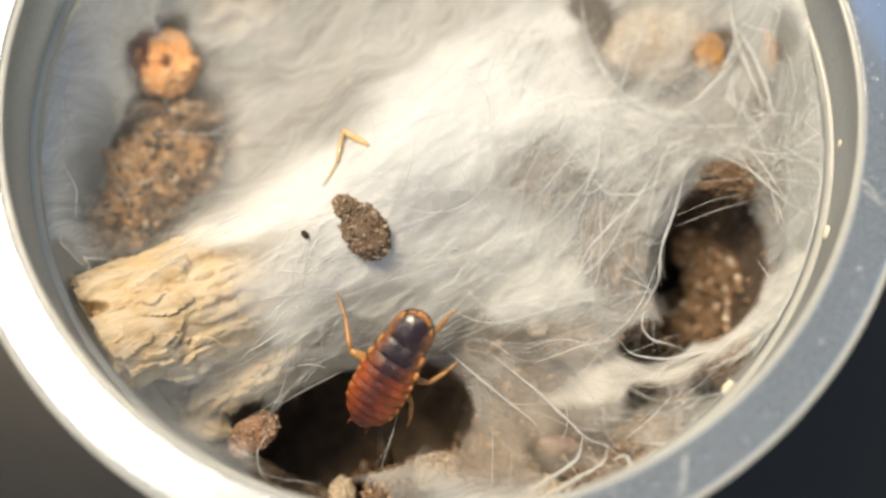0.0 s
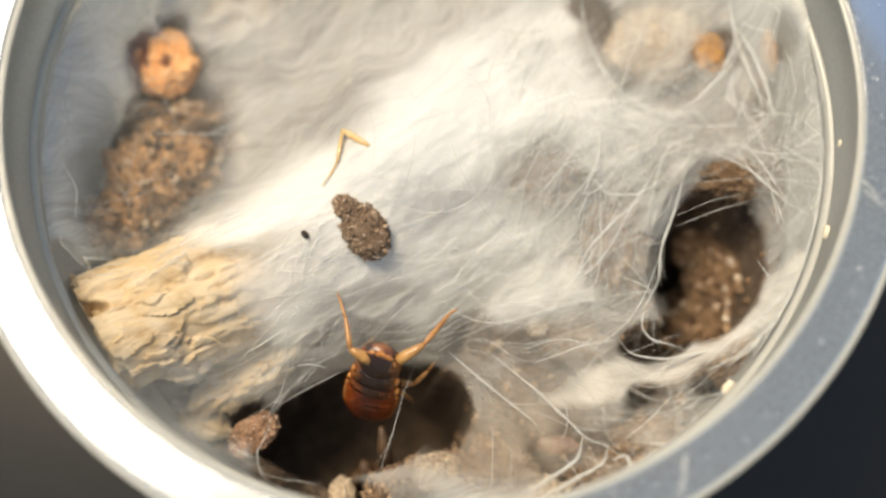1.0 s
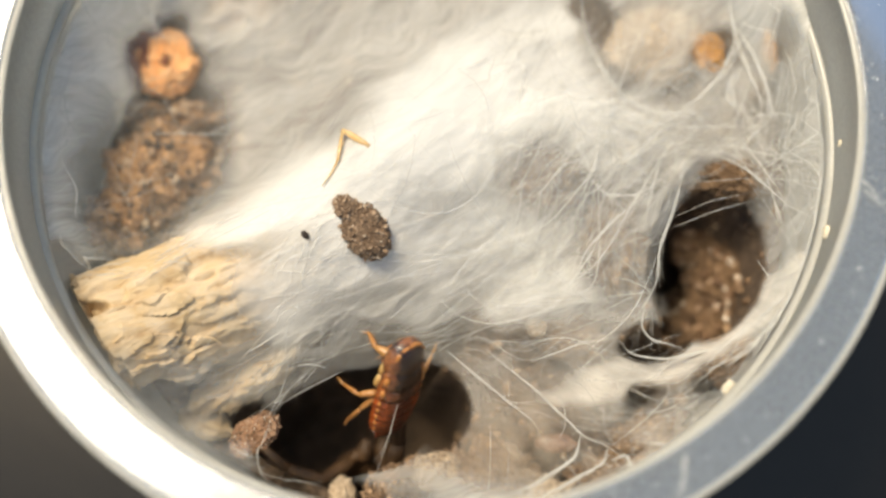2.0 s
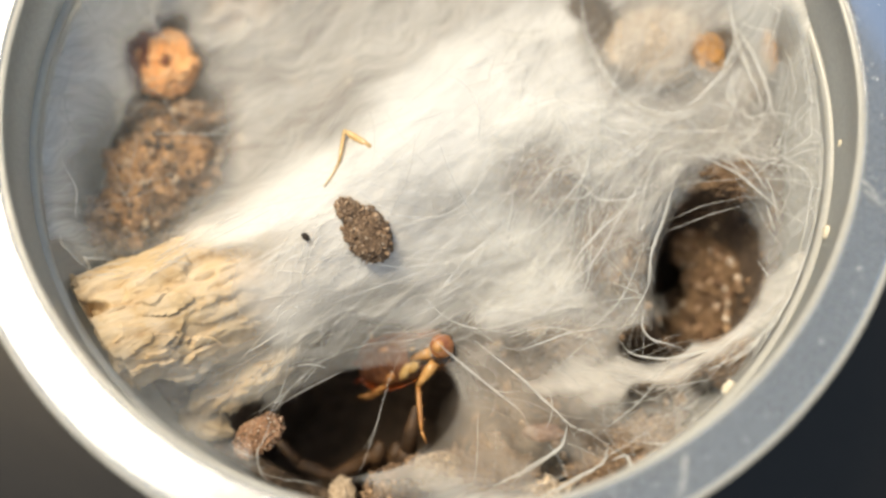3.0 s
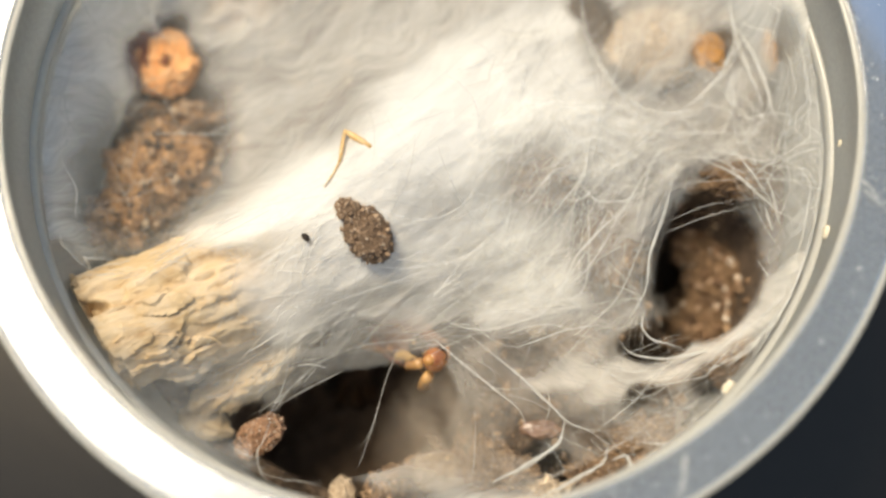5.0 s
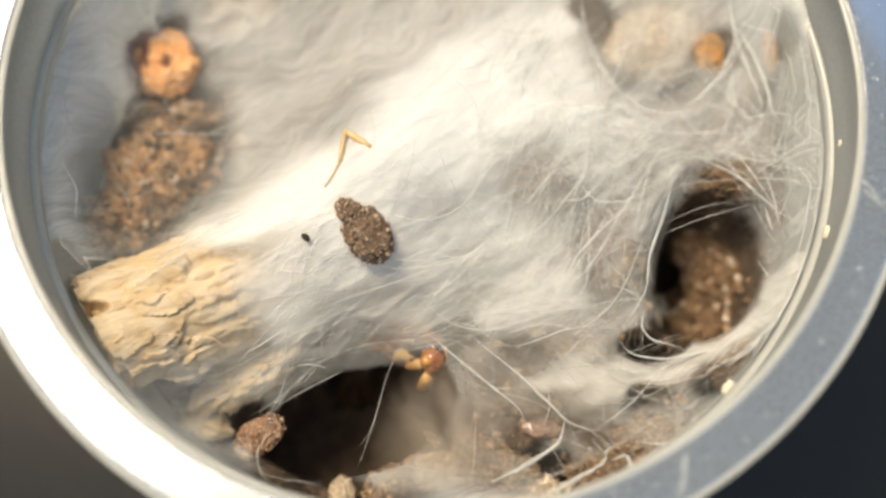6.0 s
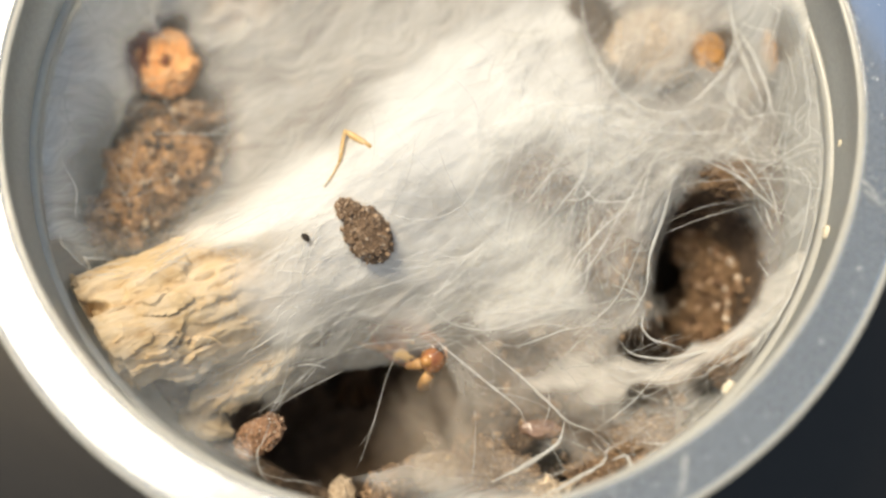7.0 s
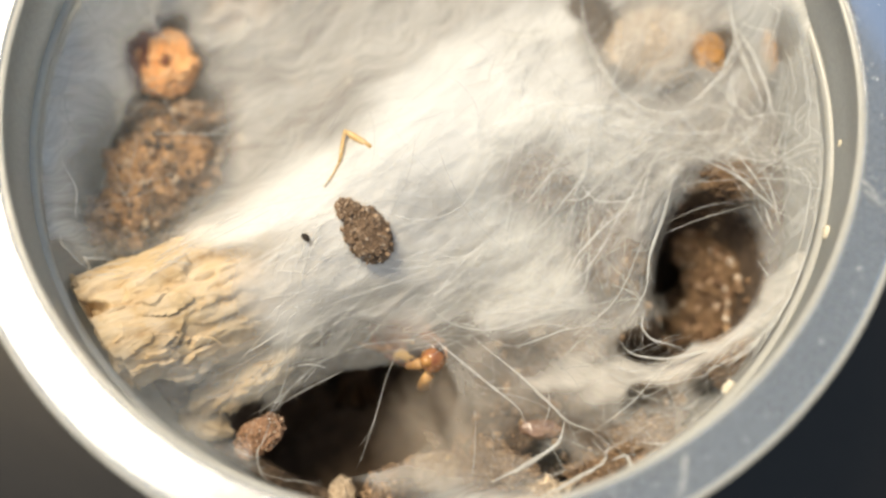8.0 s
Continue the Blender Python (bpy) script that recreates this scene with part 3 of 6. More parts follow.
def build_log():
    """A stick of weathered wood, along its own x axis, leaning on the wall."""
    length, R, nl, na = 34.0, 6.5, 420, 220
    s, a = np.meshgrid(np.linspace(-11, length, nl), np.arange(na) * 2 * math.pi / na, indexing="ij")
    arc = a * R
    d = 0.5 * fbm(s / 2.6, arc, 3.6, 4) + 0.16 * fbm(s / 3, arc, 1.0, 9)
    bent = arc + 0.6 * fbm(s, arc, 3.0, 2)
    # flakes of bark, one over the other, with open cracks between them
    for size, seed, at, high in ((3.0, 12, 0.0, 0.42), (2.0, 14, 0.14, 0.3), (1.4, 17, 0.2, 0.22)):
        d = d + high * smooth(at - 0.03, at + 0.03, fbm(s / 3.6 + 4 * seed, bent, size, seed, 3))
    for size, seed, deep in ((3.4, 19, 0.6), (2.2, 21, 0.45)):
        d = d - deep * smooth(0.93, 0.985, 1 - np.abs(fbm(s / 4.2 + 3, bent, size, seed, 2))) * smooth(-0.1, 0.25, fbm(s, arc, 4.5, seed + 3, 2))
    r = (R + d) * (1 - 0.42 * smooth(13, 23, s))
    x, y, z = s, r * np.cos(a), r * np.sin(a)
    # its lower flank is broken away under a sharp edge
    under = smooth(1.6, -0.6, z + 0.5 * fbm(s, z, 3, 8)) * (y < 0)
    y = y * (1 - 0.5 * under)
    # a dark notch where a flake broke off the end
    z = z - 2.2 * (1 - smooth(0.7, 1.1, np.hypot((s + 0.2) / 2.6, (y - 1.5 + 0.25 * s) / 1.0))) * (z > 0)
    # broken, slanting end
    cut = -8.0 + 0.12 * y + 1.2 * fbm(y, z, 2.2, 6) - 1.2 * smooth(1.5, 4.5, y)
    x = np.maximum(x, cut)
    # the wall of the cup stops it
    wx, wy = LOG_A[0] + x * LOG_DIR[0] - y * LOG_DIR[1], LOG_A[1] + x * LOG_DIR[1] + y * LOG_DIR[0]
    x = x + np.clip(np.hypot(wx, wy) - wall_radius(z + 30.2 - 0.21 * x) + 0.25 - 0.5 * np.abs(fbm(y, z, 1.3, 16)), 0, 9) * 1.02
    verts = np.stack([x, y, z], 2).reshape(-1, 3).tolist()
    faces = [(i * na + j, i * na + (j + 1) % na, (i + 1) * na + (j + 1) % na, (i + 1) * na + j) for i in range(nl - 1) for j in range(na)]
    for i in (0, nl - 1):
        verts.append((float(x[i].mean()) + (0.6 if i == 0 else 0), 0, 0))
        c = len(verts) - 1
        faces += [(c, i * na + (j + 1) % na, i * na + j) if i == 0 else (c, i * na + j, i * na + (j + 1) % na) for j in range(na)]
    stick = empty("stick")
    ob = mesh_object("body", verts, faces, M_BARK, stick)
    # loose flakes of bark that lie on it
    radial = np.stack([np.zeros_like(a), np.cos(a), np.sin(a)], 2)
    skin = np.stack([x, y, z], 2)
    for cs, deg, ls, la, seed in ((1.0, 112, 3.4, 1.3, 3), (4.5, 128, 3.0, 1.0, 5), (3.0, 150, 3.8, 1.2, 8), (7.0, 100, 2.6, 0.9, 11), (8.0, 145, 2.8, 1.1, 13), (2.0, 170, 2.6, 0.8, 4), (6.0, 165, 2.4, 0.8, 7)):
        m = np.hypot((s - cs) / ls, (arc - radians(deg) * R - 0.12 * (s - cs)) / la) + 0.35 * fbm(s / 1.5, arc, 1.2, seed, 3) < 1
        lift = skin + radial * (0.32 + 0.18 * fbm(s / 3, arc, 1.2, seed + 2, 3) + 0.06 * (s - cs))[:, :, None]
        ids, fv, ff = {}, [], []

        def at(i, j, top):
            if (i, j, top) not in ids:
                ids[i, j, top] = len(fv)
                fv.append(lift[i, j] if top else skin[i, j] - radial[i, j] * 0.1)
            return ids[i, j, top]

        cells = {(i, j) for i, j in zip(*np.nonzero(m)) if i < nl - 1 and j < na - 1}
        for i, j in cells:
            ff.append((at(i, j, 1), at(i, j + 1, 1), at(i + 1, j + 1, 1), at(i + 1, j, 1)))
            for (p, q), (ni, nj) in ((((i, j), (i + 1, j)), (i, j - 1)), (((i + 1, j), (i + 1, j + 1)), (i + 1, j)), (((i + 1, j + 1), (i, j + 1)), (i, j + 1)), (((i, j + 1), (i, j)), (i - 1, j))):
                if (ni, nj) not in cells:
                    ff.append((at(*p, 1), at(*q, 1), at(*q, 0), at(*p, 0)))
        mesh_object("bark_flake", fv, ff, M_BARK, stick, smooth=False)
    ob = stick
    ob.matrix_world = pose(LOG_A[0] * MM, LOG_A[1] * MM, 30.2 * MM, 0, 12, math.degrees(math.atan2(LOG_DIR[1], LOG_DIR[0])))
    tagged(ob, "weathered tan piece of cracked wood half wrapped in silk", "wood")


# ---- silk ----
def main_density(x, y):
    k = Layers(x, y, 0.55)
    k.lay((-15.75, 6.44), 16, 12, 0, 0.46)
    k.lay((-37.0, 0.1), 6, 15, 0, 0.58)
    k.lay((-28.9, -1.9), 6.5, 12, -14, 0.07, 0.4)
    k.lay((-28.97, 9.61), 4.2, 4.4, 0, 0.03)
    k.lay((-19.86, 15.29), 4.4, 3.0, 10, 0.26, 0.6)
    k.lay((-27.79, 14.99), 1.4, 1.2, 0, 0.12, 0.6)
    k.lay((-20.46, 14.96), 6, 4, 0, 0.55)
    k.lay((3.84, 1.21), 21, 8, 48, 0.96)
    k.lay((-9.26, -9.41), 16, 7.5, 25, 0.96)
    k.lay((5.45, -11.51), 10, 7, 20, 0.75)
    k.lay((22.16, -8.2), 11, 8, 0, 0.3)
    k.lay((10.6, -4.2), 5.0, 4.2, 20, 0.22, 0.6)
    k.lay((19.66, -13.02), 5, 7, 10, 0.18)
    k.lay((23.79, 10.71), 8, 6.5, 0, 0.34)
    k.lay((17.44, 15.12), 2.4, 5.0, 15, 0.16, 0.4)
    k.lay((26.63, -0.14), 10, 3, 0, 0.45)
    k.lay((36.61, -3.71), 4.5, 14, 0, 0.28)
    k.lay((30.79, -4.8), 4, 2.6, 0, 0.06)
    k.lay((29.65, 10.15), 1.9, 2.2, 0, 0.05, 0.5)
    k.lay((35.90, 9.83), 1.2, 2.4, 0, 0.08, 0.5)
    # the bare wood and the shade below it
    k.lay((-28.49, -20.53), 11.5, 7.6, 25, 0.0, 0.2)
    k.lay((-20.37, -17.05), 6.5, 3.8, 25, 0.0, 0.45)
    k.lay((-16.92, -15.78), 6.0, 3.0, 25, 0.06, 0.6)
    k.lay((-18.84, -23.51), 9, 4.5, 28, 0.14, 0.4)
    k.lay((-12.33, -17.66), 5.5, 6.0, 30, 0.8, 0.45)
    k.lay((-21.45, -25.30), 6.4, 3.0, 25, 0.3, 0.5)
    k.lay((-4.14, -18.84), 10, 3.0, 12, 0.46)
    k.lay((2.03, -20.91), 4, 3.0, 0, 0.38)
    k.lay((-8.4, -22.3), 7.0, 2.3, 15, 0.26)
    k.lay((10.51, -18.6), 9, 2.6, 8, 0.12)
    k.lay((13.24, -27.37), 20, 10, 0, 0.0, 0.25)
    k.lay((32.81, -22.14), 6, 9, -40, 0.0, 0.3)
    k.lay((-24.28, -30.14), 8, 3.5, -40, 0.2)
    k.lay((-11.11, -37.22), 11, 3.6, -4, 0.0)
    k.lay((-17.48, -29.76), 3.0, 2.8, 20, 0.0, 0.4)
    k.lay((-37.05, -15.87), 3.2, 3.5, 0, 0.0)
    d = k.d * (1 + 0.22 * fbm(x, y, 7, 6, 3)) * smooth(0.85, 1.1, oval(x, y, *HOLE_NICHE))
    # the mouths of the two burrows
    d = d * smooth(0.94, 1.02, oval(x + 0.4 * fbm(x, y, 3, 8), y, *HOLE_R))
    d = d * smooth(0.95, 1.02, oval(x, y + 0.5 * fbm(x, y, 3, 9), *HOLE_L))
    return np.clip(d, 0, 1)


def tangle_density(x, y):
    k = Layers(x, y, 0.0)
    k.lay((19.59, -8.91), 14, 11, -20, 0.36, 0.4)
    k.lay((16.5, -0.32), 9, 4, 0, 0.55)
    k.lay((10.6, -4.6), 4.8, 4.0, 20, 0.26, 0.6)
    k.lay((19.39, -13.66), 4.0, 5.5, 10, 0.2)
    k.band(((6.48, -17.58), (11.49, -16.67), (15.62, -16.16)), 1.7, 0.52, 0.95)
    k.band(((26.03, -2.75), (24.48, -7.96), (23.21, -13.94)), 0.9, 0.6)
    d = k.d * (1 + 0.4 * fbm(x, y, 4, 18, 3)) * smooth(0.85, 1.1, oval(x, y, *HOLE_NICHE)) * smooth(0.97, 1.05, oval(x + 0.5 * fbm(x, y, 3, 8), y, *HOLE_R))
    return np.clip(d, 0, 1)


def film_density(x, y):
    k = Layers(x, y, 0.0)
    k.lay((13.59, -26.31), 15, 7.5, -12, 0.23, 0.35)
    k.lay((7.55, -25.17), 6, 4, -30, 0.28, 0.5)
    k.lay((13.23, -19.47), 10, 2.2, 8, 0.14, 0.5)
    k.band(((11.9, -26.0), (18.5, -25.0), (25.7, -23.3), (31.4, -20.1), (35.7, -15.2)), 1.5, 0.66)
    k.band(((7.5, -26.5), (13.0, -23.7), (17.0, -20.9)), 1.6, 0.22)
    k.lay((7.46, -33.31), 9, 4, 10, 0.2)
    k.lay((-1.55, -34.12), 7, 3.5, 20, 0.1, 0.5)
    k.lay((21.22, -28), 2.8, 2.0, 30, 0.08)
    k.lay((17.28, -30.76), 3, 1.4, 20, 0.12)
    k.lay((28.45, -26.34), 2.4, 2.6, 40, 0.05)
    k.lay((23.24, -31.32), 4, 3, 30, 0.3)
    k.lay((12.07, -31.85), 3, 1.6, 0, 0.1)
    k.lay((13.86, -35.64), 5, 2.2, 10, 0.2)
    k.lay((20.59, -26.67), 1.9, 1.3, 30, 0.03, 0.35)
    k.lay((26.84, -26.68), 1.5, 1.6, 40, 0.03, 0.35)
    k.lay((11.02, -33.04), 2.2, 1.5, 20, 0.03, 0.35)
    k.lay((13.41, -35.22), 2.4, 1.4, 10, 0.03, 0.35)
    k.lay((18.42, -32.23), 2.0, 1.2, 20, 0.03, 0.35)
    d = k.d * (1 + 0.3 * fbm(x, y, 5, 16, 3)) * smooth(0.85, 1.1, oval(x, y, *HOLE_NICHE)) * smooth(0.9, 1.0, oval(x, y, *HOLE_R)) * smooth(0.96, 1.04, oval(x, y + 0.5 * fbm(x, y, 3, 9), *HOLE_FILM))
    return np.clip(d, 0, 1)


def flap_density(x, y):
    """A loose flap of the film beside the burrow mouth."""
    k = Layers(x, y, 0.0)
    k.lay((8.87, -31.11), 4.4, 5.5, -25, 0.34, 0.6)
    streak = fbm(0.94 * x + 0.34 * y, 0.25 * (0.94 * y - 0.34 * x), 1.6, 26, 3)
    return np.clip(k.d * (0.9 + 0.7 * streak) * (1 + 0.4 * fbm(x, y, 4, 6, 3)), 0, 1)


def near_film_density(x, y):
    return film_density(x, y) * (1 - smooth(-4, 4, x - (18.52, -26.88)[0] + 0.5 * (y - (18.52, -26.88)[1])))


def far_film_density(x, y):
    return film_density(x, y) * smooth(-7, 0, x - (18.52, -26.88)[0] + 0.5 * (y - (18.52, -26.88)[1]))


def tangle_height(x, y):
    return silk_height(x, y) + 0.9 + 0.5 * fbm(x, y, 4, 11)


def film_height(x, y):
    return 29.5 + 0.05 * (x - 10) + 0.8 * fbm(x, y, 6, 13) + 4.0 * smooth(33, 39, np.hypot(x, y)) - 2.0 * np.clip(1.3 - oval(x, y, *HOLE_FILM), 0, 1)


def strands(rng, count, c, rx, ry, turn, way, spread, length, curl, height, lift, points=14):
    """Lines of threads scattered over an oval; way: their mean direction in degrees."""
    rad, ang = np.sqrt(rng.rand(count)), rng.rand(count) * 2 * math.pi
    u, v = rad * np.cos(ang) * rx, rad * np.sin(ang) * ry
    t = math.radians(turn)
    x0, y0 = c[0] + u * math.cos(t) - v * math.sin(t), c[1] + u * math.sin(t) + v * math.cos(t)
    a = np.radians(way + spread * rng.randn(count))
    ln = length * (0.35 + rng.rand(count) ** 1.5 * 1.3)
    bend = curl * rng.randn(count)
    s = np.linspace(-0.5, 0.5, points)[None, :]
    th = a[:, None] + bend[:, None] * s + 0.25 * curl * np.sin(s * 9 + rng.rand(count)[:, None] * 6)
    dx, dy = np.cos(th) * ln[:, None] / points, np.sin(th) * ln[:, None] / points
    x, y = x0[:, None] + np.cumsum(dx, 1) - dx.sum(1)[:, None] / 2, y0[:, None] + np.cumsum(dy, 1) - dy.sum(1)[:, None] / 2
    r = np.hypot(x, y)
    k = np.minimum(1, 39.0 / r)
    x, y = x * k, y * k
    z = height(x, y) + lift * (0.15 + rng.rand(count)[:, None])
    return np.stack([x, y, z], 2)


def fan(rng, count, knot, reach, way, spread, height, lift, points=14):
    """Threads that run out from one knot and come down on the silk."""
    a = np.radians(way + spread * (rng.rand(count) - 0.5))
    ln = reach * (0.3 + 0.9 * rng.rand(count))
    t = np.linspace(0, 1, points)[None, :]
    bend = 0.5 * rng.randn(count)[:, None] * t * (1 - t)
    x = knot[0] + 0.2 * rng.randn(count)[:, None] + ln[:, None] * t * np.cos(a[:, None] + bend)
    y = knot[1] + 0.2 * rng.randn(count)[:, None] + ln[:, None] * t * np.sin(a[:, None] + bend)
    r = np.hypot(x, y)
    k = np.minimum(1, 39.0 / r)
    x, y = x * k, y * k
    z0, z1 = height(x[:, :1], y[:, :1]) + lift, height(x[:, -1:], y[:, -1:]) + 0.1
    z = np.maximum(z0 + (z1 - z0) * t - 0.3 * np.sin(t * math.pi), height(x, y) + 0.05)
    return np.stack([x, y, z], 2)


def clear_of_holes(lines, margin=1.0):
    """Drops threads that run over the open burrow mouths."""
    x, y = lines[:, :, 0], lines[:, :, 1]
    bad = (oval(x, y, *HOLE_R).min(1) < margin) | (oval(x, y, *HOLE_L).min(1) < margin) | (oval(x, y, *HOLE_FILM).min(1) < 1.05 * margin)
    return lines[~bad]


OVER = {}


def rope(name, ends, sag, radius, parent, label="", n=5, seed=0, points=26, loose=1.2):
    """A strand: one thread all the way, with finer ones that join it, wander beside it and fray off."""
    rng = np.random.RandomState(seed)
    n = n + 3
    pts = np.array(ends, float)
    seg = np.concatenate([[0], np.cumsum(np.linalg.norm(np.diff(pts, axis=0), axis=1))])
    t = np.linspace(0, 1, 60)
    base = np.stack([np.interp(t * seg[-1], seg, pts[:, i]) for i in range(3)], 1)
    for _ in range(14):
        base[1:-1] = (base[:-2] + 2 * base[1:-1] + base[2:]) / 4
    base[:, 2] -= sag * np.sin(t * math.pi)
    over = OVER[parent.name](base[:, 0], base[:, 1]) + 0.15
    base[:, 2] = np.where((base[:, 2] < 40) & (over - base[:, 2] < 4), np.maximum(base[:, 2], over), base[:, 2])
    lines, starts = [], []
    s = np.linspace(0, 1, points)
    for i in range(n):
        a, b = (0.0, 1.0) if i == 0 else (0.45 * rng.rand(), 1 - 0.45 * rng.rand())
        starts.append(a)
        q = np.stack([np.interp(a + (b - a) * s, t, base[:, k]) for k in range(3)], 1)
        wave = np.sin(s[:, None] * (3 + 5 * rng.rand(3)) + 6 * rng.rand(3)) * radius * loose * (0.5 if i == 0 else 1.1)
        fray = rng.randn(3) * (1, 1, 0.3) * np.maximum(0, s - 0.7)[:, None] ** 2 * 7
        wave = wave if i == 0 else wave * np.minimum(1, 6 * s)[:, None]
        lines.append(q + wave + (fray if i else 0))
    thick = radius * (0.2 + 0.5 * rng.rand(n))
    thick[0] = radius * 1.15
    ob = threads(name, np.array(lines), radius, parent, label, thick, 0.03, M_STRAND)
    # each finer thread grows out of the first one
    bm = bmesh.new()
    bm.from_mesh(ob.data)
    bm.verts.ensure_lookup_table()
    for i in range(1, n):
        at = 3 * round(starts[i] * (points - 1))
        bm.faces.new((bm.verts[i * points * 3], bm.verts[i * points * 3 + 1], bm.verts[at]))
    bm.to_mesh(ob.data)
    bm.free()
    return ob


FLOW = ((-29.1, -12.6, 25), (-17.8, -10.8, 30), (-7.1, -5.4, 32), (2.1, -0.5, 45), (8.0, 7.8, 60), (12.9, 13.1, 65), (-9.7, 6.0, 25), (-18.3, -0.4, 20), (-9.1, -17.9, 38), (-13.4, -23.7, 50), (-3.5, -21.4, 20), (2.0, -17.4, 30), (9.3, -18.0, 14), (7.7, -11.5, 35), (13.5, -6.7, 60), (19.5, 0.7, -5), (28.3, 1.0, 5), (23.9, -4.9, 50), (21.8, -12.8, 70), (32.6, -3.7, -40), (36.1, -9.8, -75), (35.6, -15.7, 70), (28.6, -20.9, 30), (33.6, 10.3, -60), (35.9, 2.6, -80), (13.1, -23.2, 25), (7.5, -24.3, -40), (15.6, -29.3, -38), (2.0, -29.3, 70))


def flow_angle(x, y):
    """The way in which the fibres run at a place, in radians: the directions of the places around, blended."""
    c, s = 0.0, 0.0
    for fx, fy, deg in FLOW:
        k = 1 / ((x - fx) ** 2 + (y - fy) ** 2 + 6.0) ** 1.5
        c, s = c + k * math.cos(2 * radians(deg)), s + k * math.sin(2 * radians(deg))
    return np.arctan2(s, c) / 2


def fibres(rng, count, c, rx, ry, turn, spread, length, height, lift, points=20):
    """Long threads that follow the flow of the silk, each a little off it, loosely drawn over the sheet."""
    rad, ang = np.sqrt(rng.rand(count)), rng.rand(count) * 2 * math.pi
    u, v = rad * np.cos(ang) * rx, rad * np.sin(ang) * ry
    t = radians(turn)
    x, y = c[0] + u * math.cos(t) - v * math.sin(t), c[1] + u * math.sin(t) + v * math.cos(t)
    step = length * (0.3 + 1.1 * rng.rand(count) ** 1.5) / points
    off, bend = np.radians(spread) * rng.randn(count), np.radians(spread) * 0.09 * rng.randn(count)
    way = flow_angle(x, y) + off
    flip = np.where(rng.rand(count) < 0.5, 0.0, math.pi)
    line = []
    for i in range(points):
        line.append((x, y))
        a = flow_angle(x, y) + off
        a = a + math.pi * np.round((way - a) / math.pi)
        way = a
        off = off + bend
        x, y = x + step * np.cos(a + flip), y + step * np.sin(a + flip)
    x, y = np.array([p[0] for p in line]).T, np.array([p[1] for p in line]).T
    k = np.minimum(1, 39.0 / np.hypot(x, y))
    x, y = x * k, y * k
    z = height(x, y)
    flat = z.copy()
    for _ in range(12):
        flat[:, 1:-1] = (flat[:, :-2] + 2 * flat[:, 1:-1] + flat[:, 2:]) / 4
    z = np.maximum(z + 0.04, flat) + lift * rng.rand(count)[:, None]
    return np.stack([x, y, z], 2)


